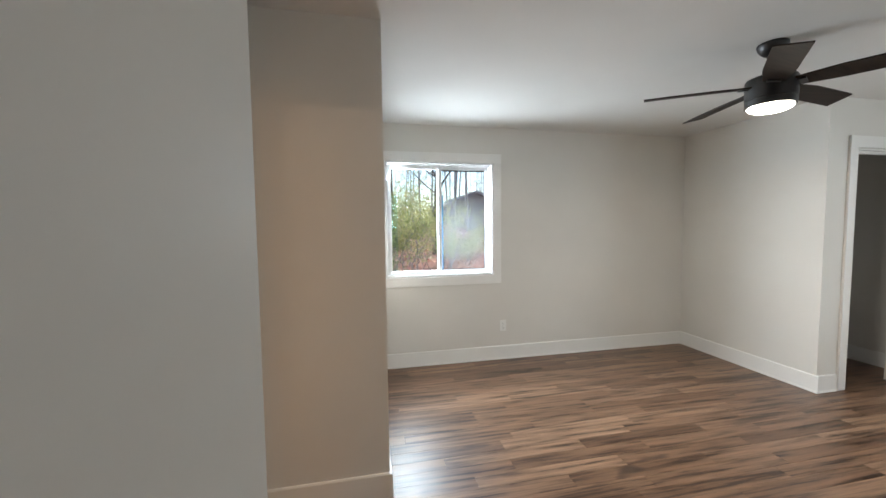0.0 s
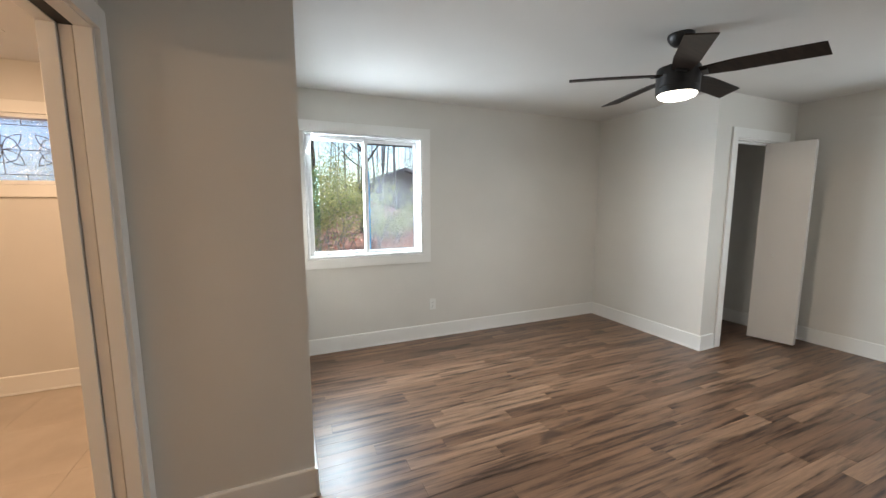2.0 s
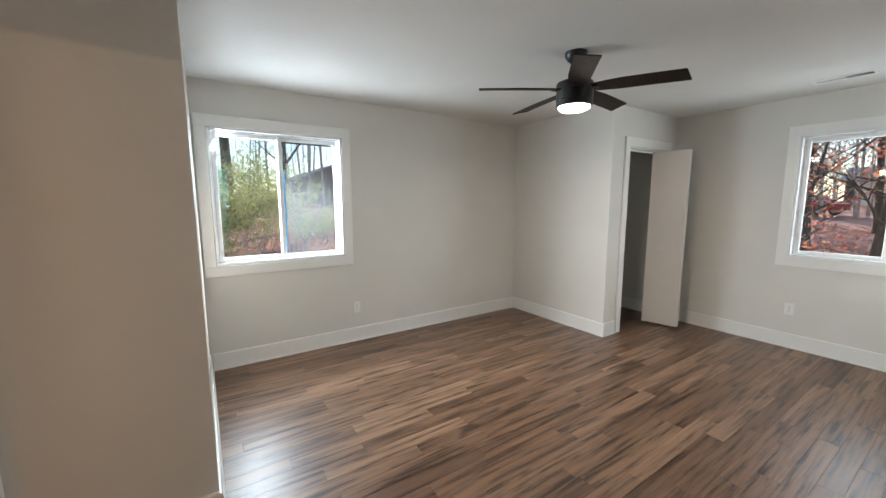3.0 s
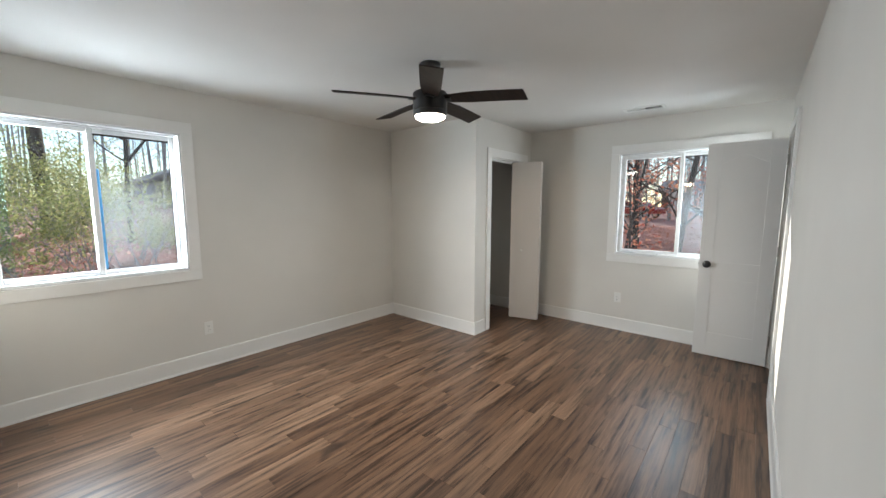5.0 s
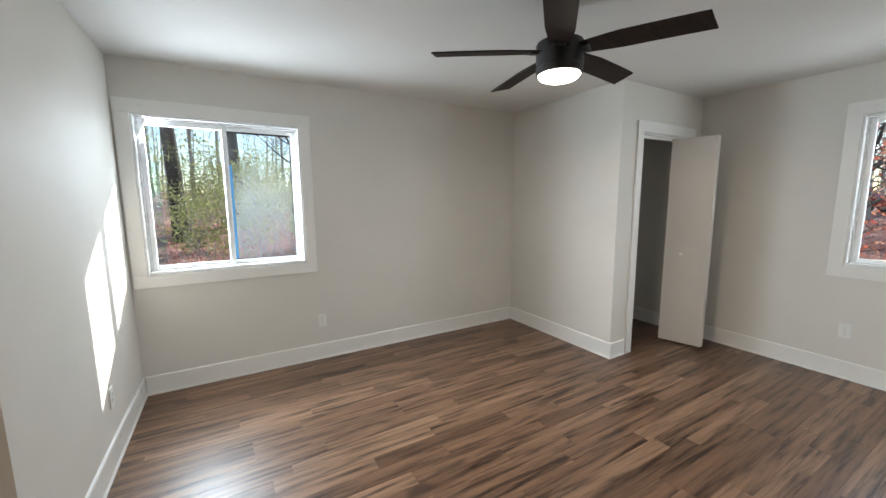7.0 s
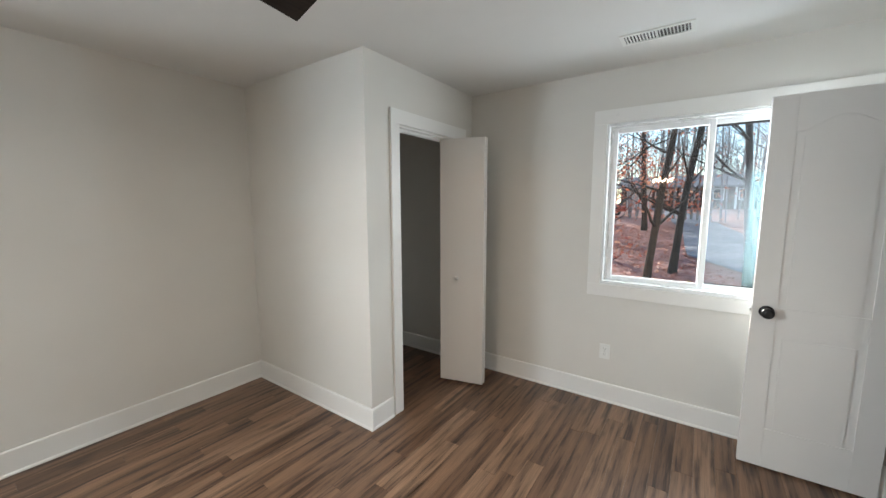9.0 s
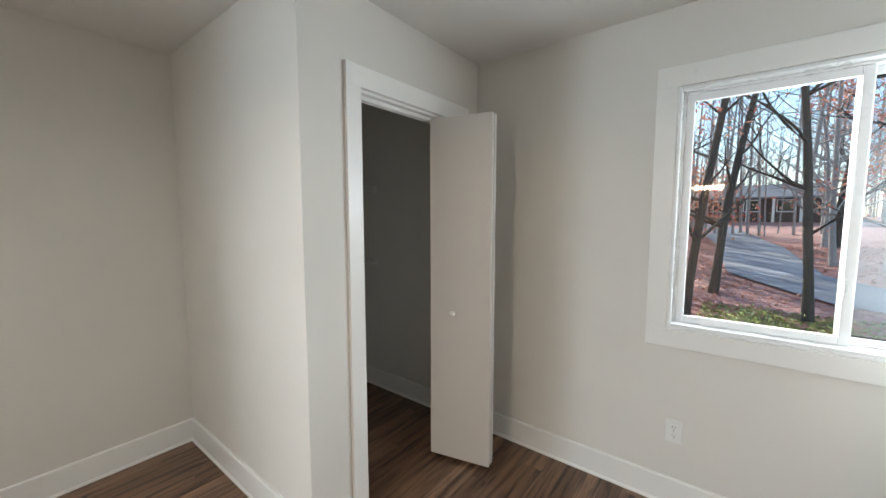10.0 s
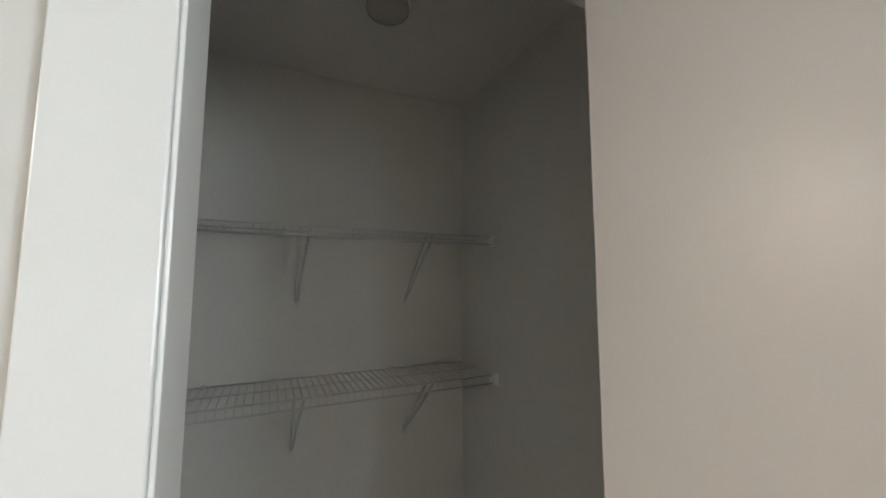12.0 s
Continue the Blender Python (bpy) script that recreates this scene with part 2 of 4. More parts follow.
def lathe(profile, n=32, m=None):
    """A turned solid about z from (radius, height) pairs."""
    bm = bmesh.new()
    rings = []
    for r, z in profile:
        if r < 1e-6:
            rings.append([bm.verts.new((0, 0, z))])
        else:
            rings.append([bm.verts.new((r * math.cos(2 * math.pi * i / n), r * math.sin(2 * math.pi * i / n), z)) for i in range(n)])
    for a, b in zip(rings, rings[1:]):
        for i in range(n):
            j = (i + 1) % n
            if len(a) == 1 and len(b) > 1:
                bm.faces.new((a[0], b[j], b[i]))
            elif len(b) == 1 and len(a) > 1:
                bm.faces.new((a[i], a[j], b[0]))
            elif len(a) > 1:
                bm.faces.new((a[i], a[j], b[j], b[i]))
    bmesh.ops.recalc_face_normals(bm, faces=bm.faces)
    if m:
        bmesh.ops.transform(bm, matrix=m, verts=bm.verts)
    return bm


def rod(bm, a, b, r, n=6, r2=None):
    a, b = Vector(a), Vector(b)
    d = b - a
    bmesh.ops.create_cone(bm, cap_ends=True, segments=n, radius1=r, radius2=r if r2 is None else r2, depth=d.length,
                          matrix=Matrix.Translation((a + b) / 2) @ d.to_track_quat("Z", "Y").to_matrix().to_4x4())
    return bm


def prism(bm, outline, lo, hi, axes="xz"):
    """Extrudes a closed outline given in two axes along the third, from lo to hi."""
    def p(u, v, w):
        return {"xz": (u, w, v), "yz": (w, u, v), "xy": (u, v, w)}[axes]
    a = [bm.verts.new(p(u, v, lo)) for u, v in outline]
    b = [bm.verts.new(p(u, v, hi)) for u, v in outline]
    bm.faces.new(a)
    bm.faces.new(b)
    for i in range(len(a)):
        j = (i + 1) % len(a)
        bm.faces.new((a[i], a[j], b[j], b[i]))
    bmesh.ops.recalc_face_normals(bm, faces=bm.faces)
    return bm


def structure(name, bm, mat, label, category):
    return tagged(mesh_object(name, bm, mat), label, category, kind="structure")

# ---- the large structure ----
CEIL_Z = 2.44
XW, XE, YN, YS = 0.03, 4.89, 3.89, -0.05     # bedroom faces
XD, YB = -0.622, 2.09                          # bathroom door wall, wall beside it

structure("wall_north", boxes(((XW - 0.13, YN, -0.5), (0.13, 4.05, CEIL_Z)), ((1.245, YN, -0.5), (XE, 4.05, CEIL_Z)),
                              ((0.13, YN, -0.5), (1.245, 4.05, 0.912)), ((0.13, YN, 2.072), (1.245, 4.05, CEIL_Z))), WALL,
          "off-white painted bedroom wall around a sliding window", "wall")
structure("wall_east", boxes(((XE, 1.39, -0.5), (5.05, 4.05, CEIL_Z)), ((XE, -1.72, -0.5), (5.05, 0.17, CEIL_Z)),
                             ((XE, 0.17, -0.5), (5.05, 1.39, 0.912)), ((XE, 0.17, 2.07), (5.05, 1.39, CEIL_Z))), WALL,
          "off-white painted bedroom wall with a wide window", "wall")
structure("wall_west", boxes(((XW - 0.13, YB, -0.02), (XW, YN, CEIL_Z))), WALL, "off-white painted wall catching a patch of sun", "wall")
structure("wall_beside_bathroom", boxes(((XD, YB, -0.02), (XW - 0.13, YB + 0.12, CEIL_Z)), ((XD - 0.14, 2.03, -0.02), (XD, YB + 0.12, CEIL_Z))), WALL,
          "plain painted wall in warm shade beside the bathroom", "wall")
structure("wall_pocket_door", boxes(((XD - 0.14, 0.38, -0.02), (XD, 1.27, CEIL_Z)), ((XD - 0.14, 1.27, 2.045), (XD, 2.03, CEIL_Z))), WALL,
          "painted wall with an opening into the bathroom", "wall")
structure("wall_hall", boxes(((XD - 0.14, 0.26, -0.02), (GX, GY, CEIL_Z)), ((GX - 0.12, -1.6, -0.02), (GX, 0.26, CEIL_Z))), WALL,
          "painted hall wall ending in an outside corner", "wall")
structure("wall_south", boxes(((0.8, YS - 0.12, -0.02), (3.99, YS, CEIL_Z)), ((4.63, YS - 0.12, -0.02), (XE, YS, CEIL_Z)),
                              ((3.99, YS - 0.12, 2.075), (4.63, YS, CEIL_Z)), ((GX, YS - 0.12, 2.1), (0.8, YS, CEIL_Z))), WALL,
          "off-white painted bedroom wall with a doorway", "wall")
structure("wall_hall_back", boxes(((GX - 0.12, -1.72, -0.02), (XE, -1.6, CEIL_Z))), WALL, "plain painted back wall of the hall", "wall")
structure("wall_closet_side", boxes(((3.61, 2.517, -0.02), (3.71, YN, CEIL_Z))), WALL, "off-white painted side wall of the closet", "wall")
structure("wall_closet_front", boxes(((3.71, 2.517, -0.02), (3.908, 2.617, CEIL_Z)), ((4.66, 2.517, -0.02), (XE, 2.617, CEIL_Z)),
                                     ((3.908, 2.517, 2.035), (4.66, 2.617, CEIL_Z))), WALL, "off-white painted closet front with a doorway", "wall")
structure("wall_closet_back", boxes(((3.71, 3.817, -0.02), (XE, YN, CEIL_Z))), WALL, "unlit painted back wall of the closet", "wall")
structure("ceiling", boxes(((-3.1, -1.72, CEIL_Z), (5.05, 4.15, CEIL_Z + 0.1))), CEIL, "flat white painted ceiling with soft shadows", "ceiling")
structure("subfloor", boxes(((-3.1, -1.72, -0.5), (5.0, 4.1, -0.02))), SLOT, "dark subfloor below the planks", "floor")
# roof added out of view; the low eave cuts the sun patch's top
bm = bmesh.new()
prism(bm, [(4.66, 2.13), (4.66, 2.22), (1.2, 4.25), (-2.3, 2.22), (-2.3, 2.13), (1.2, 4.12)], -3.5, 5.12, "yz")
structure("roof", bm, ROOFING, "unseen low pitched grey roof, its eave added to trim the sun", "roof")
# bathroom shell
structure("wall_bathroom_back", boxes(((-3.1, 4.0, -0.5), (-2.2, 4.15, CEIL_Z)), ((-1.3, 4.0, -0.5), (XW - 0.13, 4.15, CEIL_Z)),
                                      ((-2.2, 4.0, -0.5), (-1.3, 4.15, 1.57)), ((-2.2, 4.0, 2.075), (-1.3, 4.15, CEIL_Z))), WALL,
          "bathroom wall in warm light with a high window", "wall")
structure("wall_bathroom_side", boxes(((-3.1, 0.26, -0.02), (-2.98, 4.0, CEIL_Z))), WALL, "plain bathroom wall with a vanity light", "wall")
structure("wall_bathroom_front", boxes(((-2.98, 0.26, -0.02), (XD - 0.14, 0.38, CEIL_Z))), WALL, "plain bathroom wall in warm light", "wall")


def baseboard(a, b, n, label="white baseboard with a thin shoe moulding"):
    """A skirting from a to b on the floor, standing out along n."""
    a, b, n = Vector((*a, 0)), Vector((*b, 0)), Vector((*n, 0))
    prof = [(0, 0), (0.022, 0), (0.022, 0.008), (0.015, 0.017), (0.014, 0.138), (0.010, 0.145), (0, 0.145)]
    bm = bmesh.new()
    ends = [[bm.verts.new(p + n * u + Vector((0, 0, z + 0.001))) for u, z in prof] for p in (a, b)]
    for i in range(len(prof)):
        j = (i + 1) % len(prof)
        bm.faces.new((ends[0][i], ends[0][j], ends[1][j], ends[1][i]))
    bm.faces.new(ends[0])
    bm.faces.new(ends[1])
    bmesh.ops.recalc_face_normals(bm, faces=bm.faces)
    structure("baseboard", bm, TRIM, label, "baseboard")


baseboard((XW + 0.022, YN), (3.61, YN), (0, -1))
baseboard((XW, YB - 0.022), (XW, YN), (1, 0))
baseboard((XD + 0.02, YB), (XW, YB), (0, -1), "white baseboard in warm shade")
baseboard((3.61, 2.495), (3.61, YN - 0.022), (-1, 0))
baseboard((3.61, 2.517), (3.81, 2.517), (0, -1))
baseboard((4.77, 2.517), (XE - 0.022, 2.517), (0, -1))
baseboard((XE, YS), (XE, 2.517), (-1, 0))
baseboard((0.8, YS), (3.9, YS), (0, 1))
baseboard((3.732, 3.817), (XE - 0.022, 3.817), (0, -1), "white baseboard in the dark closet")
baseboard((XE, 2.617), (XE, 3.817), (-1, 0), "white baseboard in the dark closet")
baseboard((3.71, 2.617), (3.71, 3.817), (1, 0), "white baseboard in the dark closet")
baseboard((-2.98, 4.0), (XW - 0.13, 4.0), (0, -1), "cream baseboard in the bathroom")
baseboard((-2.98, 0.38), (-2.98, 3.978), (1, 0), "cream baseboard in the bathroom")

# ---- windows ----


def frame_ring(bm, x0, z0, x1, z1, w, y0, y1, bevel=0.004, wt=None, wb=None):
    wt, wb = w if wt is None else wt, w if wb is None else wb
    box(bm, (x0, y0, z0), (x0 + w, y1, z1), bevel)
    box(bm, (x1 - w, y0, z0), (x1, y1, z1), bevel)
    box(bm, (x0 + w, y0, z1 - wt), (x1 - w, y1, z1), bevel)
    box(bm, (x0 + w, y0, z0), (x1 - w, y1, z0 + wb), bevel)
    return bm


def slider_window(name, m, w, h, left_casing, label, film):
    root = empty(name, m, label, "window", kind="structure")
    c = 0.088
    t = 0.018
    part("casing_board", boxes(((-left_casing, -t, -c), (w + c, 0, 0)), bevel=0.002), TRIM, root, "flat white lower casing board")
    part("casing_board", boxes(((-left_casing, -t, h), (w + c, 0, h + c + 0.008)), bevel=0.002), TRIM, root)
    part("casing_board", boxes(((-left_casing, -t, 0), (0, 0, h)), bevel=0.002), TRIM, root)
    part("casing_board", boxes(((w, -t, 0), (w + c, 0, h)), bevel=0.002), TRIM, root)
    bm = bmesh.new()
    frame_ring(bm, 0.001, 0.001, w - 0.001, h - 0.001, 0.016, -0.012, 0.115)
    frame_ring(bm, 0.017, 0.017, w - 0.017, h - 0.017, 0.012, 0.035, 0.115)
    part("window_frame", bm, VINYL, root, "white vinyl outer frame with stepped edges")
    part("window_sill", boxes(((0.017, -0.01, 0.017), (w - 0.017, 0.036, 0.027)), bevel=0.003), VINYL, root, "shallow white vinyl track")
    mid = w / 2
    bm = frame_ring(bmesh.new(), 0.029, 0.029, mid + 0.022, h - 0.029, 0.036, 0.042, 0.068, 0.005)
    sash = part("sash", bm, VINYL, root, "white vinyl sliding sash")
    pane = part("pane", boxes(((0.06, 0.054, 0.06), (mid - 0.01, 0.058, h - 0.06))), GLASS, sash, "clear glass pane")
    pane.visible_shadow = False
    part("latch", boxes(((mid - 0.012, 0.03, h * 0.20), (mid + 0.006, 0.043, h * 0.20 + 0.07)), ((mid - 0.006, 0.024, h * 0.20 + 0.02), (mid + 0.001, 0.031, h * 0.20 + 0.05)), bevel=0.003), VINYL, sash, "small white sash latch")
    bm = frame_ring(bmesh.new(), mid - 0.02, 0.029, w - 0.029, h - 0.029, 0.034, 0.074, 0.1, 0.005)
    sash2 = part("sash", bm, VINYL, root, "white vinyl fixed sash")
    pane2 = part("pane", boxes(((mid + 0.01, 0.086, 0.06), (w - 0.06, 0.090, h - 0.06))), DUSTY, sash2, "glass pane hazy with dust")
    pane2.visible_shadow = False
    bm = frame_ring(bmesh.new(), mid + 0.014, 0.063, w - 0.063, h - 0.063, 0.006, 0.083, 0.0855, 0, 0.014)
    part("gasket", bm, SLOT, sash2, "thin dark glazing gasket")
    if film:
        edge = part("protective_film", boxes(((0.061, 0.0505, 0.062), (0.125, 0.0525, h * 0.72))), FILM, sash, "strip of clear teal film on the pane")
        edge.visible_shadow = False
        part("protective_film", boxes(((mid + 0.021, 0.0815, 0.07), (mid + 0.042, 0.0826, h * 0.72))), TAPE, sash2, "strip of blue protective film")
    else:
        patch = part("protective_film", boxes(((mid + 0.22, 0.0825, 0.064), (w - 0.066, 0.0845, h * 0.68))), FILM, sash2, "sheet of clear teal film on the pane")
        patch.visible_shadow = False
    return root


slider_window("window_1", pose(0.13, YN, 0.912), 1.115, 1.16, 0.086, "white vinyl sliding window with flat casing and hazy pane", True)
slider_window("window_2", pose(XE, 1.39, 0.912, 0, 0, -90), 1.22, 1.158, 0.088, "white vinyl sliding window overlooking a driveway", False)


def leaded_window():
    root = empty("window_3", pose(-2.2, 4.0, 1.57), "high bathroom window of leaded glass with star pattern", "window", kind="structure")
    w, h, c = 0.9, 0.505, 0.088
    part("casing_board", boxes(((-c, -0.018, -c), (w + c, 0, 0)), bevel=0.002), TRIM, root)
    part("casing_board", boxes(((-c, -0.018, h), (w + c, 0, h + c)), bevel=0.002), TRIM, root)
    part("casing_board", boxes(((-c, -0.018, 0), (0, 0, h)), bevel=0.002), TRIM, root)
    part("casing_board", boxes(((w, -0.018, 0), (w + c, 0, h)), bevel=0.002), TRIM, root)
    part("window_frame", frame_ring(bmesh.new(), 0.001, 0.001, w - 0.001, h - 0.001, 0.03, -0.01, 0.1), VINYL, root)
    pane = part("pane", boxes(((0.03, 0.05, 0.03), (w - 0.03, 0.056, h - 0.03))), LEADED, root, "rippled clear leaded glass")
    pane.visible_shadow = False
    bm = bmesh.new()
    y = 0.048

    def came(ax, az, bx, bz):
        rod(bm, (ax, y, az), (bx, y, bz), 0.0028, 5)
    for z in (0.075, h - 0.075):
        came(0.03, z, w - 0.03, z)
    for x in (0.08, w - 0.08):
        came(x, 0.03, x, h - 0.03)
    for x in (0.2, 0.42, 0.64):
        came(x, h - 0.075, x, h - 0.03)
        came(x, 0.03, x, 0.075)
    for cx in (0.3, 0.6):
        cz = h / 2
        for k in range(4):
            a0 = math.pi / 2 * k + math.pi / 4
            pts = []
            for side in (-1, 1):
                for i in range(7):
                    s = i / 6
                    r, off = 0.16 * s, side * 0.035 * math.sin(math.pi * s)
                    pts.append((cx + r * math.cos(a0) - off * math.sin(a0), cz + r * math.sin(a0) + off * math.cos(a0)))
            for i in range(6):
                came(*pts[i], *pts[i + 1])
                came(*pts[7 + i], *pts[8 + i])
        for k in range(8):
            a, b = math.pi / 4 * k, math.pi / 4 * (k + 1)
            came(cx + 0.1 * math.cos(a), cz + 0.1 * math.sin(a), cx + 0.1 * math.cos(b), cz + 0.1 * math.sin(b))
        came(cx, 0.075, cx, h - 0.075)
    for z in (0.15, 0.26, 0.36):
        came(0.08, z, 0.2, h / 2)
        came(w - 0.08, z, 0.7, h / 2)
    came(0.08, h / 2, w - 0.08, h / 2)
    part("lead_came", bm, LEAD, root, "dark lead strips in a star pattern")


leaded_window()

# ---- doors and casings ----


def casing(name, label, *items):
    return tagged(mesh_object(name, boxes(*items, bevel=0.002), TRIM), label, "trim", kind="structure")


casing("trim", "white flat casing board beside the closet doorway", ((3.825, 2.499, 0.001), (3.908, 2.517, 2.04)))
casing("trim", "white flat casing board beside the closet doorway", ((4.66, 2.499, 0.001), (4.765, 2.517, 2.04)))
casing("trim", "white flat head casing over the closet doorway", ((3.825, 2.499, 2.04), (4.765, 2.517, 2.135)))
casing("trim", "white closet door jamb", ((3.908, 2.505, 0.001), (3.913, 2.617, 2.035)))
casing("trim", "white closet door jamb", ((4.648, 2.512, 0.001), (4.66, 2.617, 2.035)))
casing("trim", "white closet head jamb", ((3.913, 2.512, 2.023), (4.648, 2.617, 2.035)))
# bathroom pocket door opening
casing("trim", "white casing beside the bathroom pocket door", ((XD, 2.028, 0.001), (XD + 0.018, YB - 0.001, 2.06)))
casing("trim", "white head casing over the bathroom pocket door", ((XD, 1.19, 2.035), (XD + 0.018, 2.028, 2.115)), ((XD, 2.028, 2.06), (XD + 0.018, YB - 0.001, 2.115)))
casing("trim", "white casing beside the bathroom pocket door", ((XD, 1.19, 0.001), (XD + 0.018, 1.27, 2.035)))
casing("trim", "white split pocket door jamb", ((XD - 0.05, 2.012, 0.001), (XD + 0.001, 2.03, 2.03)))
casing("trim", "white split pocket door jamb", ((XD - 0.145, 2.012, 0.001), (XD - 0.095, 2.03, 2.03)))
casing("trim", "white split pocket door head", ((XD - 0.05, 1.285, 2.03), (XD + 0.001, 2.03, 2.044)), ((XD - 0.145, 1.285, 2.03), (XD - 0.095, 2.03, 2.044)))
casing("trim", "white pocket door strike jamb", ((XD - 0.145, 1.27, 0.001), (XD + 0.001, 1.285, 2.03)))
tagged(mesh_object("pocket_door_track", boxes(((XD - 0.094, 1.286, 2.032), (XD - 0.051, 2.029, 2.043))), SLOT), "dark metal track of the pocket door", "door track")
pd = tagged(mesh_object("pocket_door", boxes(((XD - 0.09, 2.019, 0.012), (XD - 0.055, 2.0295, 2.03)), bevel=0.002), DOORP), "edge of a white pocket door slid into its wall", "door")
# hall door opening
casing("trim", "white casing beside the bedroom doorway", ((3.9, YS, 0.001), (3.99, YS + 0.018, 2.085)))
casing("trim", "white casing beside the bedroom doorway", ((4.645, YS, 0.001), (4.735, YS + 0.018, 2.085)))
casing("trim", "white head casing over the bedroom doorway", ((3.9, YS, 2.085), (4.735, YS + 0.018, 2.17)))


def knob_mesh(r, stem):
    return lathe([(0, 0), (r * 1.05, 0), (r * 1.1, 0.004), (r * 0.95, 0.008), (r * 0.42, 0.011), (r * 0.36, stem * 0.5), (r * 0.7, stem * 0.62),
                  (r * 0.98, stem * 0.78), (r, stem * 0.9), (r * 0.85, stem * 1.05), (r * 0.5, stem * 1.14), (0, stem * 1.17)], 24)


def panel_door():
    """A two-panel door hinged at the origin, its width along x and its face towards y."""
    root = empty("door_1", pose(4.625, YS + 0.022, 0.012, 0, 0, 91.0), "white two-panel door standing open into the room", "door", kind="structure")
    w, h, t = 0.56, 2.05, 0.035
    part("slab", boxes(((0, -t + 0.006, 0), (w, -0.006, h))), DOORP, root)
    st = 0.105
    rows = [(0.23, 0.80), (0.93, 1.93)]

    def arch(x):
        return 1.86 + 0.07 * math.sin(math.pi * (x - st) / (w - 2 * st)) ** 2
    for y0, y1 in ((-0.0062, 0.0), (-t, -t + 0.0062)):
        part("stile", boxes(((0, y0, 0), (st, y1, h)), bevel=0.001), DOORP, root)
        part("stile", boxes(((w - st, y0, 0), (w, y1, h)), bevel=0.001), DOORP, root)
        part("rail", boxes(((st, y0, 0), (w - st, y1, 0.23)), bevel=0.001), DOORP, root)
        part("rail", boxes(((st, y0, 0.80), (w - st, y1, 0.93)), bevel=0.001), DOORP, root)
        xs = [st + (w - 2 * st) * i / 16 for i in range(17)]
        part("rail", prism(bmesh.new(), [(x, arch(x)) for x in xs] + [(w - st, h), (st, h)], y0, y1, "xz"), DOORP, root, "arched top rail")
        out = y1 if y1 == 0 else y0
        sgn = 1 if y1 == 0 else -1
        for k in range(2):
            z0, z1 = rows[k]
            m = 0.035
            pts = [(st + m, z0 + m), (w - st - m, z0 + m)] + ([(w - st - m, z1 - m), (st + m, z1 - m)] if k == 0 else
                                                             [(x, arch(x) - m) for x in reversed([st + m + (w - 2 * st - 2 * m) * i / 12 for i in range(13)])])
            a, b = sorted((out - sgn * 0.0062, out - sgn * 0.0018))
            part("raised_panel", prism(bmesh.new(), pts, a, b, "xz"), DOORP, root)
    k = lathe([(0, 0), (0.033, 0), (0.034, 0.005), (0.028, 0.009), (0.013, 0.012), (0.011, 0.03), (0.02, 0.036), (0.028, 0.045), (0.029, 0.055), (0.024, 0.064), (0.013, 0.069), (0, 0.07)], 28,
              pose(w - 0.062, 0, 0.905, -90))
    part("knob", k, BLACK, root, "round matt black door knob", True)
    k = lathe([(0, 0), (0.033, 0), (0.034, 0.005), (0.028, 0.009), (0.013, 0.012), (0.011, 0.03), (0.02, 0.036), (0.028, 0.045), (0.029, 0.055), (0.024, 0.064), (0.013, 0.069), (0, 0.07)], 28,
              pose(w - 0.062, -t, 0.905, 90))
    part("knob", k, BLACK, root, "round matt black door knob", True)
    part("latch_plate", boxes(((w, -0.029, 0.877), (w + 0.002, -0.006, 0.933)), ((w + 0.001, -0.023, 0.897), (w + 0.009, -0.012, 0.913)), bevel=0.0008), BRASS, root, "small nickel latch plate")
    for z in (0.2, 1.02, 1.82):
        bm = bmesh.new()
        rod(bm, (-0.006, -t / 2 + 0.018, z), (-0.006, -t / 2 + 0.018, z + 0.09), 0.006, 10)
        box(bm, (-0.004, -0.03, z), (0.0005, -0.002, z + 0.09))
        part("hinge", bm, BRASS, root, "nickel butt hinge")


panel_door()


def bifold_door():
    a, b = Vector((4.44, 2.546)), Vector((4.53, 2.188))
    ang = math.degrees(math.atan2(b.y - a.y, b.x - a.x))
    w = (b - a).length
    root = empty("bifold_door", pose(a.x, a.y, 0.022, 0, 0, ang), "white flush bifold closet door folded open", "door")
    h = 1.995
    part("leading_panel", boxes(((0, 0, 0), (w, 0.03, h)), bevel=0.003), DOORP, root, "flush white panel facing the room")
    part("folded_panel", boxes(((0.012, 0.036, 0), (w + 0.004, 0.066, h)), bevel=0.003), DOORP, root, "flush white panel folded behind")
    k = lathe([(0, 0), (0.009, 0), (0.008, 0.012), (0.012, 0.018), (0.0165, 0.024), (0.0165, 0.029), (0.012, 0.034), (0, 0.035)], 20, pose(0.15, 0, 0.888, 90))
    part("knob", k, PLASTIC, root, "small round white knob", True)
    for z in (0.2, 1.0, 1.75):
        part("hinge", boxes(((w - 0.012, 0.0285, z), (w - 0.002, 0.0375, z + 0.07))), BRASS, root, "small fold hinge")
    bm = bmesh.new()
    rod(bm, (0.03, 0.015, h), (0.03, 0.015, h + 0.009), 0.005, 10)
    part("guide_pin", bm, BRASS, root, "steel guide pin in the track")


bifold_door()
tagged(mesh_object("bifold_track", boxes(((3.914, 2.545, 2.003), (4.646, 2.55, 2.023)), ((3.914, 2.574, 2.003), (4.646, 2.579, 2.023)), ((3.914, 2.55, 2.018), (4.646, 2.574, 2.023))), PLASTIC), "white metal bifold track under the closet head", "door track")

# ---- things in the bedroom ----


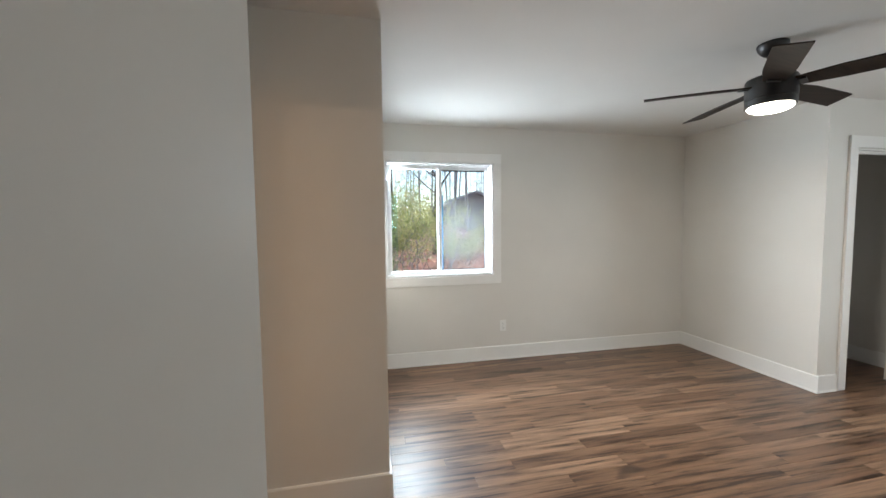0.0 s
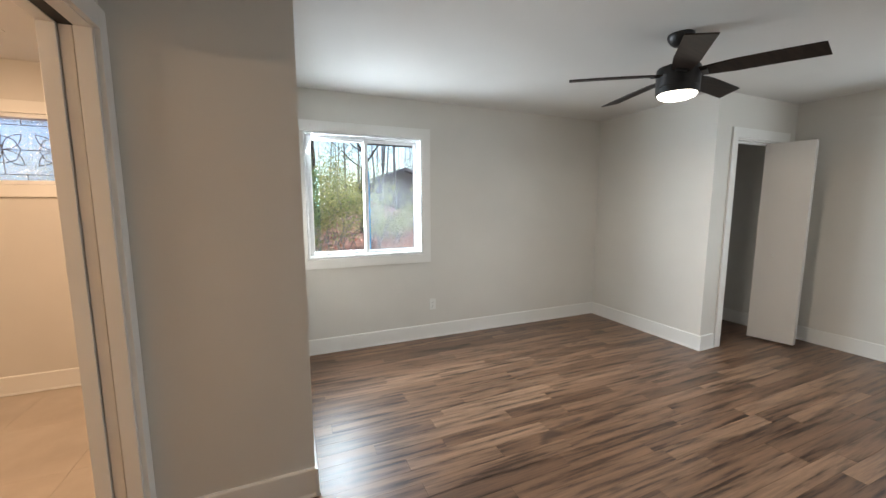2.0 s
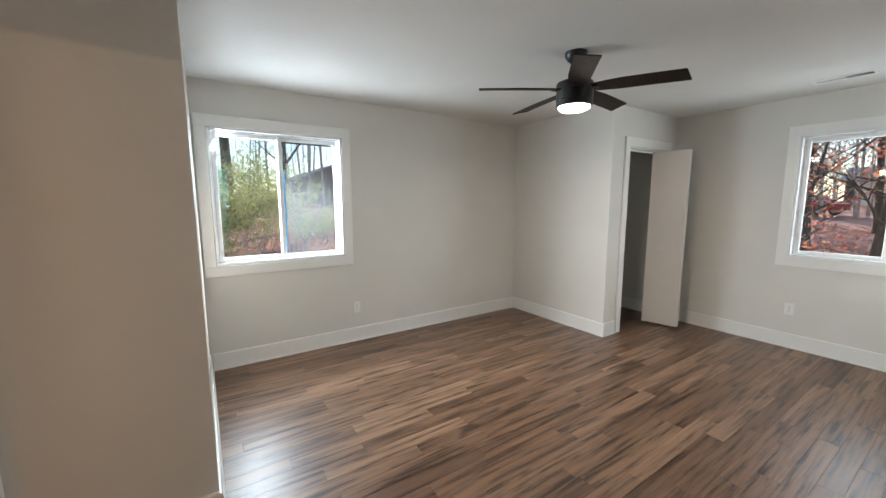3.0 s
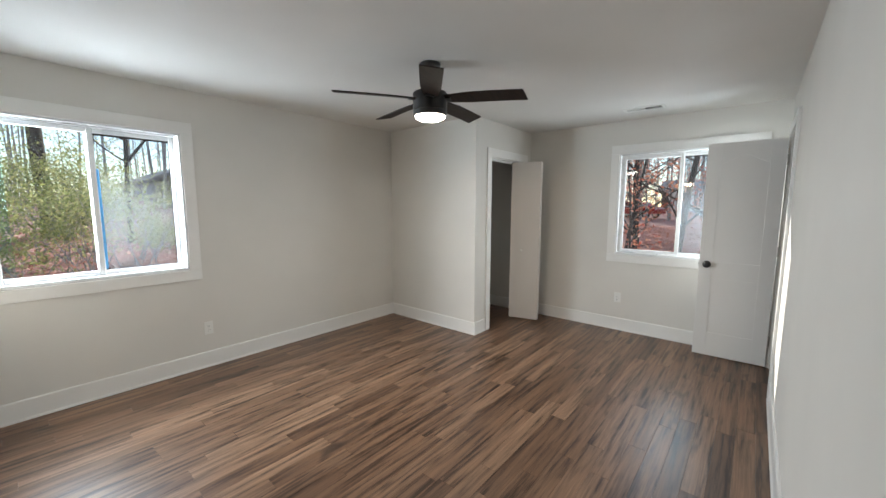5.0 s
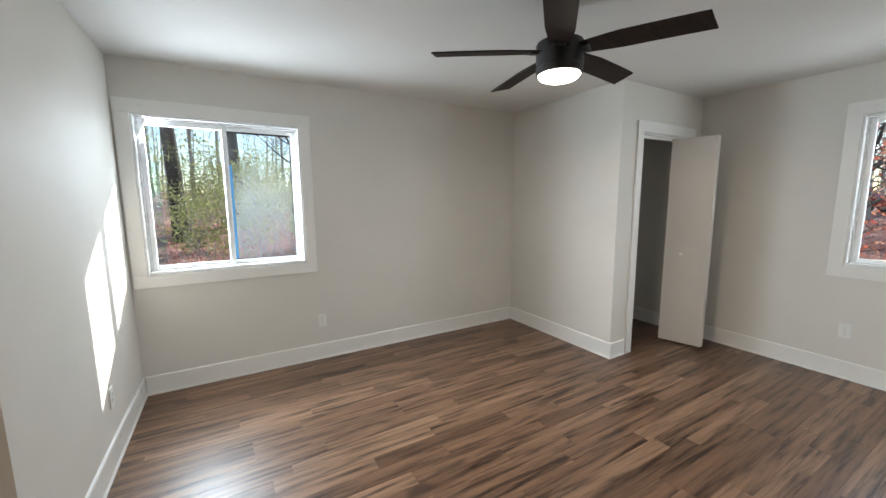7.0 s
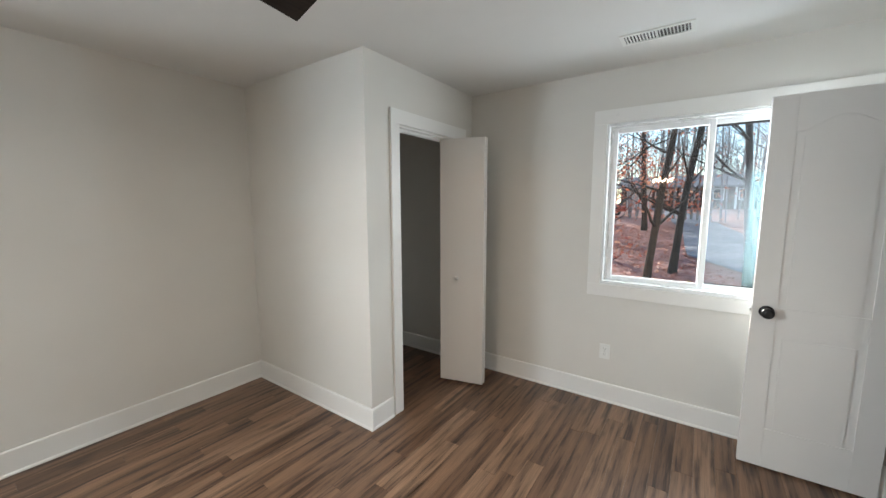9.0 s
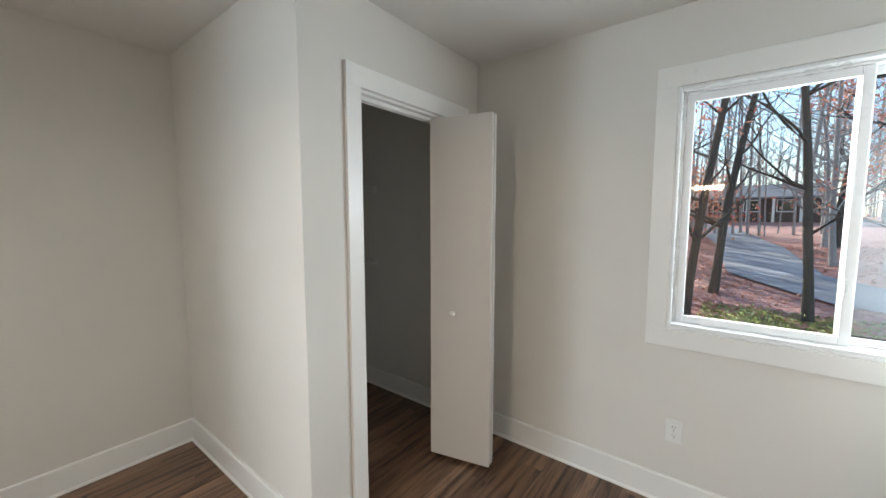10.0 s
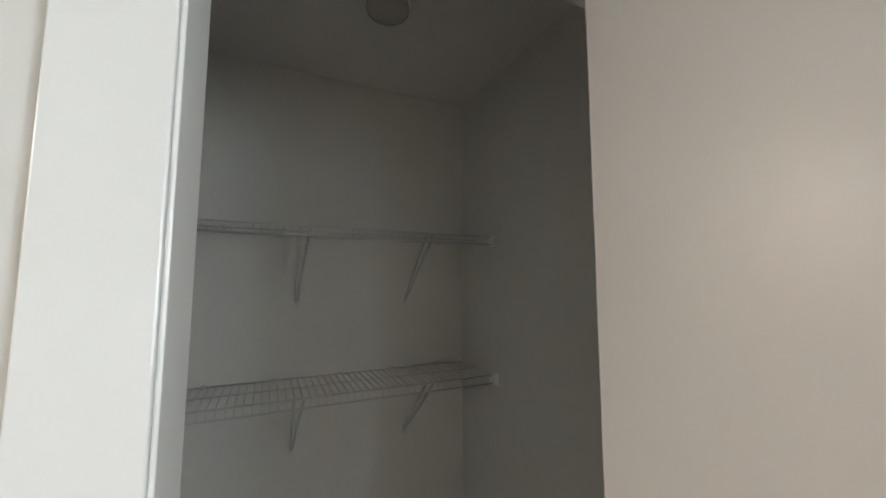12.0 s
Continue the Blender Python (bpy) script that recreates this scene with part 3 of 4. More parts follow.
def ceiling_fan():
    root = empty("ceiling_fan", pose(2.214, 1.926, CEIL_Z), "black five-blade ceiling fan with a lit round light", "ceiling fan")
    part("canopy", lathe([(0, 0), (0.072, 0), (0.072, -0.012), (0.066, -0.03), (0.052, -0.05), (0.034, -0.064), (0.022, -0.068), (0, -0.068)], 36), BLACK, root, "", True)
    bm = bmesh.new()
    rod(bm, (0, 0, -0.06), (0, 0, -0.18), 0.0125, 16)
    part("downrod", bm, BLACK, root, "", True)
    part("motor_housing", lathe([(0, -0.165), (0.03, -0.165), (0.04, -0.18), (0.085, -0.186), (0.115, -0.192), (0.119, -0.2), (0.119, -0.305), (0.116, -0.308), (0.116, -0.312), (0.118, -0.314), (0.117, -0.345), (0.113, -0.347), (0, -0.347)], 48), BLACK, root, "black drum motor housing", False)
    part("light_lens", lathe([(0.106, -0.345), (0.106, -0.35), (0.098, -0.362), (0.076, -0.372), (0.04, -0.378), (0, -0.38)], 40), LENS, root, "glowing frosted round lens", True)
    for k in range(5):
        bm = bmesh.new()
        n = 14
        top, bot = [], []
        for i in range(n + 1):
            s = i / n
            x = 0.09 + 0.57 * s
            wd = 0.045 + 0.022 * min(1, s * 3)
            skew = 0.012 * s
            for lst, dz in ((top, 0.0035), (bot, -0.0035)):
                droop = -0.010 * s * s
                lo_x = x - (0.025 * s if i == n else 0)
                lst.append((bm.verts.new((x, wd + skew, dz + droop)), bm.verts.new((lo_x, -wd + skew, dz + droop))))
        for i in range(n):
            bm.faces.new((top[i][0], top[i][1], top[i + 1][1], top[i + 1][0]))
            bm.faces.new((bot[i][0], bot[i + 1][0], bot[i + 1][1], bot[i][1]))
            bm.faces.new((top[i][0], top[i + 1][0], bot[i + 1][0], bot[i][0]))
            bm.faces.new((top[i][1], bot[i][1], bot[i + 1][1], top[i + 1][1]))
        for e in (0, n):
            bm.faces.new((top[e][0], bot[e][0], bot[e][1], top[e][1]))
        bmesh.ops.recalc_face_normals(bm, faces=bm.faces)
        bmesh.ops.transform(bm, matrix=pose(0, 0, FAN_Z, 0, 0, FAN_A + 72 * k) @ pose(0, 0, 0, FAN_P), verts=bm.verts)
        blade = part("blade", bm, BLADE, root, "dark brown-black pitched blade")
        bm = boxes(((0.06, -0.03, -0.008), (0.15, 0.03, 0.004)), bevel=0.003)
        bmesh.ops.transform(bm, matrix=pose(0, 0, FAN_Z - 0.004, 0, 0, FAN_A + 72 * k) @ pose(0, 0, 0, FAN_P), verts=bm.verts)
        part("blade_iron", bm, BLACK, blade)


ceiling_fan()


def outlet(m, label="white duplex wall outlet"):
    root = empty("wall_outlet", m, label, "outlet", "wall outlets")
    part("cover_plate", boxes(((-0.036, -0.006, -0.058), (0.036, 0, 0.058)), bevel=0.0025), PLASTIC, root)
    for z in (-0.021, 0.021):
        bm = prism(bmesh.new(), [(0.0165 * math.cos(a), z + 0.0145 * max(-0.85, min(0.85, math.sin(a)))) for a in [2 * math.pi * i / 20 for i in range(20)]], -0.0078, -0.0055, "xz")
        r = part("receptacle", bm, PLASTIC, root)
        part("slots", boxes(((-0.0075, -0.0082, z - 0.001), (-0.0055, -0.0076, z + 0.008)), ((0.0055, -0.0082, z - 0.001), (0.0075, -0.0076, z + 0.007)), ((-0.002, -0.0082, z - 0.010), (0.002, -0.0076, z - 0.006))), SLOT, r)
    bm = bmesh.new()
    rod(bm, (0, -0.0072, 0), (0, -0.0055, 0), 0.003, 10)
    part("screw", bm, BRASS, root)
    return root


o1 = outlet(pose(1.355, YN, 0.362), "white duplex outlet below the bedroom window")
o2 = copy_thing(o1, pose(XE, 1.332, 0.392, 0, 0, -90))
tagged(o2, "white duplex outlet below the wide window")
o3 = copy_thing(o1, pose(XW, 3.12, 0.365, 0, 0, 90))
tagged(o3, "white duplex outlet on the sunlit wall")


def ceiling_vent(m, w, d, n, label):
    root = empty("ceiling_vent", m, label, "vent", "ceiling vents")
    bm = bmesh.new()
    for lo, hi in (((-w / 2, -d / 2, -0.006), (w / 2, -d / 2 + 0.022, 0)), ((-w / 2, d / 2 - 0.022, -0.006), (w / 2, d / 2, 0)),
                   ((-w / 2, -d / 2 + 0.022, -0.006), (-w / 2 + 0.022, d / 2 - 0.022, 0)), ((w / 2 - 0.022, -d / 2 + 0.022, -0.006), (w / 2, d / 2 - 0.022, 0)),
                   ((-0.006, -d / 2 + 0.022, -0.006), (0.006, d / 2 - 0.022, 0))):
        box(bm, lo, hi, 0.0015)
    part("frame", bm, PLASTIC, root)
    # no hollow here: the duct's shade is put into a flat dark sheet
    part("backing", boxes(((-w / 2 + 0.02, -d / 2 + 0.02, -0.0012), (w / 2 - 0.02, d / 2 - 0.02, -0.0004))), SLOT, root, "near-black sheet painting the shade behind the slats")
    for side in (-1, 1):
        x0 = 0.008 if side > 0 else -w / 2 + 0.024
        x1 = w / 2 - 0.024 if side > 0 else -0.008
        for i in range(n):
            x = x0 + (x1 - x0) * (i + 0.5) / n
            bm = boxes(((-0.004, -d / 2 + 0.022, -0.0008), (0.004, d / 2 - 0.022, 0.0008)))
            bmesh.ops.transform(bm, matrix=pose(x, 0, -0.0045, 0, 40 * side), verts=bm.verts)
            part("slat", bm, PLASTIC, root)
    return root


ceiling_vent(pose(4.43, 1.07, CEIL_Z, 0, 0, 90), 0.36, 0.15, 9, "white louvred ceiling vent by the window")
ceiling_vent(pose(-1.66, 3.36, CEIL_Z), 0.3, 0.16, 8, "white louvred ceiling vent in the bathroom")

# ---- things in the closet ----


def wire_shelf(z, label):
    root = empty("wire_shelf", pose(0, 0, z), label, "shelf", "closet shelves")
    x0, x1, yb, yf = 3.714, 4.884, 3.808, 3.51
    for y, dz, r in ((yb, 0, 0.0032), ((yb + yf) / 2, 0, 0.003), (yf, 0, 0.0035), (yf - 0.004, -0.032, 0.0035)):
        bm = bmesh.new()
        rod(bm, (x0, y, dz), (x1, y, dz), r, 8)
        part("rail", bm, WIRE, root, "", True)
    n = int((x1 - x0) / 0.0254)
    bm = bmesh.new()
    for i in range(n):
        x = x0 + 0.012 + i * 0.0254
        rod(bm, (x, yb, 0.004), (x, yf, 0.004), 0.0016, 5)
        rod(bm, (x, yf - 0.003, 0.004), (x, yf - 0.006, -0.032), 0.0016, 5)
    tagged(part("wire_deck", bm, WIRE, root, "closely spaced thin deck wires"), kind="stuff")
    for x in (3.78, 4.02, 4.28, 4.52, 4.75):
        bm = boxes(((x - 0.006, yb - 0.006, -0.008), (x + 0.006, 3.8165, 0.008)), bevel=0.001)
        part("wall_clip", bm, WIRE, root, "small white wall clip")
    for x in (4.096, 4.58):
        bm = bmesh.new()
        box(bm, (x - 0.006, 3.808, -0.30), (x + 0.006, 3.8165, -0.255), 0.001)
        rod(bm, (x - 0.003, 3.811, -0.278), (x - 0.016, yf + 0.006, -0.006), 0.005, 8)
        rod(bm, (x + 0.003, 3.811, -0.278), (x + 0.016, yf + 0.006, -0.006), 0.005, 8)
        rod(bm, (x, 3.8075, -0.29), (x, 3.806, -0.29), 0.004, 8)
        part("support_brace", bm, WIRE, root, "slim diagonal wire brace")
    part("end_bracket", boxes(((4.872, yf - 0.02, -0.04), (4.8895, yf + 0.03, 0.012)), ((4.866, yf - 0.012, -0.036), (4.873, yf + 0.004, 0.006)), bevel=0.002), PLASTIC, root, "white plastic end bracket")
    part("end_bracket", boxes(((3.7105, yf - 0.02, -0.04), (3.728, yf + 0.03, 0.012)), bevel=0.002), PLASTIC, root, "white plastic end bracket")
    return root


wire_shelf(1.70, "white wire closet shelf on diagonal braces")
wire_shelf(1.105, "lower white wire closet shelf on diagonal braces")
lamp = empty("closet_light", pose(4.31, 3.25, CEIL_Z), "unlit round closet ceiling light", "ceiling light")
part("base", lathe([(0, 0), (0.075, 0), (0.077, -0.01), (0.07, -0.022), (0, -0.022)], 32), PLASTIC, lamp, "", True)
part("globe", lathe([(0.07, -0.02), (0.072, -0.03), (0.07, -0.04), (0.055, -0.052), (0.03, -0.058), (0, -0.06)], 32), painted("unlit_opal_glass", (0.5, 0.49, 0.46), 0.25), lamp, "unlit opal globe", True)

# ---- things in the bathroom ----
lamp = empty("downlight", pose(-1.5, 2.93, CEIL_Z), "lit recessed ceiling light in the bathroom", "ceiling light")
part("trim_ring", lathe([(0.078, 0), (0.092, 0), (0.092, -0.004), (0.086, -0.007), (0.078, -0.005)], 36), PLASTIC, lamp, "", True)
part("lens", lathe([(0.078, -0.002), (0.078, -0.004), (0, -0.004)], 36), WARM, lamp, "glowing warm lens")
lamp = empty("vanity_light", pose(-2.98, 1.5, 2.08), "four-bulb vanity light bar, lit warm", "wall light")
part("back_plate", boxes(((0, -0.48, -0.055), (0.03, 0.48, 0.055)), bevel=0.006), BRASS, lamp, "nickel back plate")
for i in range(4):
    y = -0.36 + 0.24 * i
    part("socket", lathe([(0, 0), (0.028, 0), (0.026, 0.03), (0, 0.03)], 20, pose(0.03, y, 0, 0, 90)), BRASS, lamp)
    bm = bmesh.new()
    bmesh.ops.create_uvsphere(bm, u_segments=20, v_segments=12, radius=0.048, matrix=Matrix.Translation((0.1, y, 0)))
    part("bulb", bm, WARM, lamp, "glowing warm globe bulb", True)

# ---- outdoors ----


def ground_z(x, y):
    e = -0.85 + 0.055 * min(max(x - 14, 0), 40)
    w = 1 - min(max((x - 6) / 8, 0), 1)
    n = min(max((y - 3.5) * 0.1, 0), 3.0) * w
    return e + n + 0.05 * noise.noise(Vector((x * 0.35, y * 0.35, 0))) + 0.25 * noise.noise(Vector((x * 0.06, y * 0.06, 3.0))) * min(1, max(0, (abs(x) + abs(y) - 12) / 20))


def axis(near, far):
    a = [near * i / 40 for i in range(41)]
    k = near
    while k < far:
        k *= 1.25
        a.append(k)
    return [-v for v in reversed(a[1:])] + a


gx, gy = [v + 8 for v in axis(32, 900)], [v + 6 for v in axis(32, 900)]
gv = [(x, y, ground_z(x, y)) for y in gy for x in gx]
gn = len(gx)
gf = [(j * gn + i, j * gn + i + 1, (j + 1) * gn + i + 1, (j + 1) * gn + i) for j in range(len(gy) - 1) for i in range(gn - 1)]


def raw(name, verts, faces, mat, parent=None, label="", smooth=False):
    me = bpy.data.meshes.new(name)
    me.from_pydata(verts, [], faces)
    me.materials.append(mat)
    if smooth:
        me.polygons.foreach_set("use_smooth", [True] * len(me.polygons))
    ob = new(name, me)
    if parent:
        ob.parent = parent
    if label:
        tagged(ob, label)
    return ob


tagged(raw("ground", gv, gf, GROUND, None, "", True), "leaf-covered brown woodland ground rising gently", "ground", kind="structure")


def drive(points, width, name, label):
    vs, fs = [], []
    pts = []
    for (x0, y0), (x1, y1) in zip(points, points[1:]):
        k = max(2, int(math.hypot(x1 - x0, y1 - y0)))
        pts += [(x0 + (x1 - x0) * i / k, y0 + (y1 - y0) * i / k) for i in range(k)]
    pts.append(points[-1])
    for i, (x, y) in enumerate(pts):
        a, b = pts[max(0, i - 2)], pts[min(len(pts) - 1, i + 2)]
        d = Vector((b[0] - a[0], b[1] - a[1])).normalized()
        for s in (-1, -0.5, 0, 0.5, 1):
            px, py = x - d.y * s * width / 2, y + d.x * s * width / 2
            vs.append((px, py, ground_z(px, py) + 0.07))
    for i in range(len(pts) - 1):
        for j in range(4):
            fs.append((i * 5 + j, i * 5 + j + 1, i * 5 + j + 6, i * 5 + j + 5))
    tagged(raw(name, vs, fs, ASPHALT, None, "", True), label, "driveway", kind="structure")


drive([(12, -16), (14.5, -5.5), (16.6, -1.9), (19.5, -0.1), (27, 0.3), (37, 1.9), (47, 4.2)], 2.6, "driveway", "worn grey asphalt driveway among fallen leaves")
drive([(64, -60), (62, -15), (61, 20), (64, 70)], 5.0, "road", "grey road beyond the trees")


class Tubes:
    def __init__(self):
        self.v, self.f, self.tips = [], [], []

    def tube(self, pts, radii, n):
        base = len(self.v)
        for i, p in enumerate(pts):
            d = (pts[min(i + 1, len(pts) - 1)] - pts[max(i - 1, 0)]).normalized()
            u = d.orthogonal().normalized()
            w = d.cross(u)
            for k in range(n):
                a = 2 * math.pi * k / n
                self.v.append(tuple(p + (u * math.cos(a) + w * math.sin(a)) * radii[i]))
        for i in range(len(pts) - 1):
            for k in range(n):
                j = (k + 1) % n
                self.f.append((base + i * n + k, base + i * n + j, base + (i + 1) * n + j, base + (i + 1) * n + k))

    def branch(self, rng, p, d, length, r, level, n, kids):
        pts, rad = [p.copy()], [r]
        k = 6
        for i in range(k):
            d = (d + Vector((rng.uniform(-1, 1), rng.uniform(-1, 1), rng.uniform(-0.5, 0.9))) * 0.16).normalized()
            p = p + d * (length / k)
            pts.append(p.copy())
            rad.append(r * (1 - 0.85 * (i + 1) / k))
        self.tube(pts, rad, n)
        if level == 0:
            self.tips += pts[2:]
            return
        for _ in range(kids):
            i = rng.randint(2, k)
            side = Vector((rng.uniform(-1, 1), rng.uniform(-1, 1), rng.uniform(-0.2, 0.8))).normalized()
            self.branch(rng, pts[i], (d * 0.5 + side * 0.8).normalized(), length * rng.uniform(0.4, 0.65), rad[i] * 0.6 + 0.003, level - 1, max(3, n - 1), kids)


def leaves(points, count, spread, size, rng):
    vs, fs = [], []
    for _ in range(count):
        c = points[rng.randrange(len(points))] + Vector((rng.gauss(0, spread), rng.gauss(0, spread), rng.gauss(0, spread)))
        u = Vector((rng.uniform(-1, 1), rng.uniform(-1, 1), rng.uniform(-1, 1))).normalized()
        w = u.orthogonal().normalized()
        s = size * rng.uniform(0.6, 1.3)
        b = len(vs)
        vs += [tuple(c - u * s), tuple(c + w * s * 0.5), tuple(c + u * s), tuple(c - w * s * 0.5)]
        fs.append((b, b + 1, b + 2, b + 3))
    return vs, fs


def tree(x, y, height, r, lean, seed, label, mat=BARK, crown=None, ncrown=0, first=0.3, nb=16, size=0.06, split=False):
    rng = random.Random(seed)
    z = ground_z(x, y) - 0.1
    root = empty("tree", pose(x, y, z), label, "tree", "trees")
    trunk = Tubes()
    p = Vector((0, 0, 0))
    pts, rad = [p.copy()], [r * 1.25]
    steps = 14
    d = Vector((lean[0], lean[1], 1)).normalized()
    for i in range(steps):
        d = (d + Vector((rng.gauss(0, 0.035), rng.gauss(0, 0.035), 0.03))).normalized()
        p = p + d * (height / steps)
        pts.append(p.copy())
        rad.append(r * (1 - 0.8 * (i + 1) / steps))
    trunk.tube(pts, rad, 10)
    raw("trunk", trunk.v, trunk.f, mat, root, "", True)
    limbs = Tubes()
    for b in range(nb):
        i = min(steps, int(steps * (first + (1 - first) * b / nb)))
        a = rng.uniform(0, 2 * math.pi)
        side = Vector((math.cos(a), math.sin(a), rng.uniform(0.2, 0.9))).normalized()
        limbs.branch(rng, pts[i], side, height * rng.uniform(0.14, 0.28), rad[i] * 0.42 + 0.006, 2, 5, 3)
    if split:
        limbs.branch(rng, pts[4], Vector((0.5, 0.1, 0.8)).normalized(), height * 0.6, rad[4] * 0.75, 2, 7, 4)
        limbs.branch(rng, pts[5], Vector((-0.45, 0.1, 0.8)).normalized(), height * 0.5, rad[5] * 0.7, 2, 7, 4)
    tagged(raw("limbs", limbs.v, limbs.f, mat, root, "bare twiggy limbs", True), kind="stuff")
    if crown:
        v, f = leaves(limbs.tips, ncrown, 0.22, size, rng)
        tagged(raw("crown", v, f, crown, root, "sparse clusters of small leaves"), kind="stuff")


BARE = "bare dark-barked woodland tree with twiggy limbs"
tree(12.9, 1.9, 13, 0.10, (0.02, -0.12), 1, BARE, first=0.15, nb=20)
tree(15.8, 1.45, 14, 0.115, (0.02, -0.05), 2, "bare dark tree leaning beside the driveway", first=0.15, nb=20)
tree(14.0, -0.3, 14, 0.095, (0.0, 0.0), 3, BARE, first=0.2, nb=22)
tree(17.8, 4.0, 13, 0.14, (0.0, 0.03), 4, "slender tree with red-orange autumn leaves", crown=REDLEAF, ncrown=2000, first=0.08, nb=24)
tree(13.5, 3.4, 7, 0.06, (0.02, 0.05), 5, "small tree holding red-orange leaves", crown=REDLEAF, ncrown=1200, first=0.05, size=0.06)
tree(11.7, 2.75, 6.5, 0.035, (0.02, 0.03), 25, "thin sapling holding a few red leaves", crown=REDLEAF, ncrown=450, first=0.2, nb=12, size=0.05)
tree(17.5, -2.6, 12, 0.13, (0.0, 0.04), 6, "tree with a few red autumn leaves", crown=REDLEAF, ncrown=1500, first=0.2)
tree(21.0, -4.5, 12, 0.15, (0.0, 0.02), 7, BARE)
tree(24.0, 6.5, 13, 0.16, (0.0, -0.03), 8, "tree with red autumn leaves", crown=REDLEAF, ncrown=3500, first=0.1, size=0.08)
tree(22.0, 9.5, 13, 0.16, (0.0, -0.03), 18, "tree with red autumn leaves", crown=REDLEAF, ncrown=3500, first=0.05, size=0.08)
tree(27.5, 3.6, 14, 0.17, (0.0, 0.02), 9, BARE)
tree(29.0, -3.0, 14, 0.18, (0.0, 0.0), 10, "tree with red autumn leaves", crown=REDLEAF, ncrown=1500, size=0.09)
tree(-0.6, 14.4, 15, 0.22, (0.0, 0.0), 11, "thick straight dark-barked tree", first=0.35)
tree(1.15, 17.0, 15, 0.21, (0.0, 0.0), 12, "thick straight dark-barked tree", first=0.35)
tree(2.7, 15.0, 9.0, 0.08, (0.05, 0.0), 13, "slender forked bare tree", first=0.3, nb=8, split=True)
tree(-3.6, 13.5, 13, 0.15, (0.03, 0.0), 14, BARE)
tree(-2.4, 16.5, 14, 0.17, (-0.02, 0.0), 15, BARE)
tree(7.6, 19.0, 14, 0.17, (0.0, 0.0), 16, BARE)
tree(-5.5, 18.0, 14, 0.17, (0.0, 0.0), 17, BARE)

wood_rng = random.Random(33)
for i in range(16):
    wood_x, wood_y = 21 + 1.15 * i + wood_rng.uniform(-0.5, 0.5), (-1) ** i * wood_rng.uniform(0.12, 0.4) * (19 + 1.15 * i) + 1.5
    tree(wood_x, wood_y, wood_rng.uniform(11, 15), wood_rng.uniform(0.07, 0.12), (wood_rng.uniform(-0.06, 0.06), wood_rng.uniform(-0.06, 0.06)), 200 + i,
         "grey bare woodland tree with many fine twigs", mat=PALEBARK, first=0.15, nb=26)


def shrub(x, y, h, spread, seed, count, mat, label):
    rng = random.Random(seed)
    root = empty("shrub", pose(x, y, ground_z(x, y) - 0.05), label, "shrub", "shrubs")
    t = Tubes()
    for i in range(12):
        a = rng.uniform(0, 2 * math.pi)
        d = Vector((math.cos(a) * 0.5, math.sin(a) * 0.5, 1)).normalized()
        t.branch(rng, Vector((rng.uniform(-1, 1) * spread * 0.5, rng.uniform(-1, 1) * spread * 0.4, 0)), d, h * rng.uniform(0.5, 0.8), 0.018, 2, 4, 3)
    tagged(raw("stems", t.v, t.f, PALEBARK, root), kind="stuff")
    v, f = leaves(t.tips, count, 0.12, 0.035, rng)
    tagged(raw("foliage", v, f, mat, root, "thin scatter of small leaves"), kind="stuff")


SHR = "loose woodland shrub with yellow-green leaves"
for i, (x, y, h) in enumerate([(0.75, 10.2, 2.1), (1.9, 11.4, 2.3), (1.2, 13.0, 2.7), (3.0, 12.8, 1.1), (0.1, 15.6, 2.6), (1.6, 16.5, 3.0), (5.6, 15.5, 1.3), (-2.6, 17.0, 2.6), (-4.2, 15.5, 2.2)]):
    shrub(x, y, h, 1.3, 40 + i, 4200, GREENLEAF, SHR)
shrub(0.35, 8.7, 0.9, 1.0, 58, 700, LITTER, "tangle of dead brush and dry leaves")
shrub(2.3, 8.4, 0.8, 1.0, 59, 450, LITTER, "tangle of dead brush and dry leaves")
shrub(10.5, 1.2, 0.5, 0.7, 60, 700, GRASSY, "low green plant among leaves")
shrub(11.0, 0.1, 0.45, 0.7, 61, 700, GRASSY, "low green plant among leaves")
shrub(11.6, 0.75, 0.5, 0.6, 62, 700, GRASSY, "low green plant among leaves")
shrub(10.9, -0.7, 0.4, 0.6, 63, 600, GRASSY, "low green plant among leaves")



def litter(name, x0, x1, y0, y1, count, seed, mat, size, label, category):
    rng = random.Random(seed)
    vs, fs = [], []
    for _ in range(count):
        x, y = rng.uniform(x0, x1), rng.uniform(y0, y1)
        c = Vector((x, y, ground_z(x, y) + 0.02 + rng.uniform(0, 0.02)))
        u = Vector((rng.uniform(-1, 1), rng.uniform(-1, 1), rng.uniform(-0.35, 0.35))).normalized()
        w = u.cross(Vector((rng.uniform(-0.4, 0.4), rng.uniform(-0.4, 0.4), 1))).normalized()
        s = size * rng.uniform(0.6, 1.4)
        b = len(vs)
        vs += [tuple(c - u * s), tuple(c + w * s * 0.6), tuple(c + u * s), tuple(c - w * s * 0.6)]
        fs.append((b, b + 1, b + 2, b + 3))
    tagged(raw(name, vs, fs, mat), label, category, kind="stuff")


litter("fallen_leaves", -7, 9, 4.9, 18, 16000, 71, LITTER, 0.055, "fallen brown and pink-brown leaves on the slope", "leaves")
litter("fallen_leaves", 5.8, 30, -7, 10, 26000, 72, LITTER, 0.06, "fallen russet leaves beside the driveway", "leaves")
litter("grass", 9, 14.5, -4, 1.6, 5000, 73, GRASSY, 0.07, "tufts of pale green grass by the driveway", "grass")


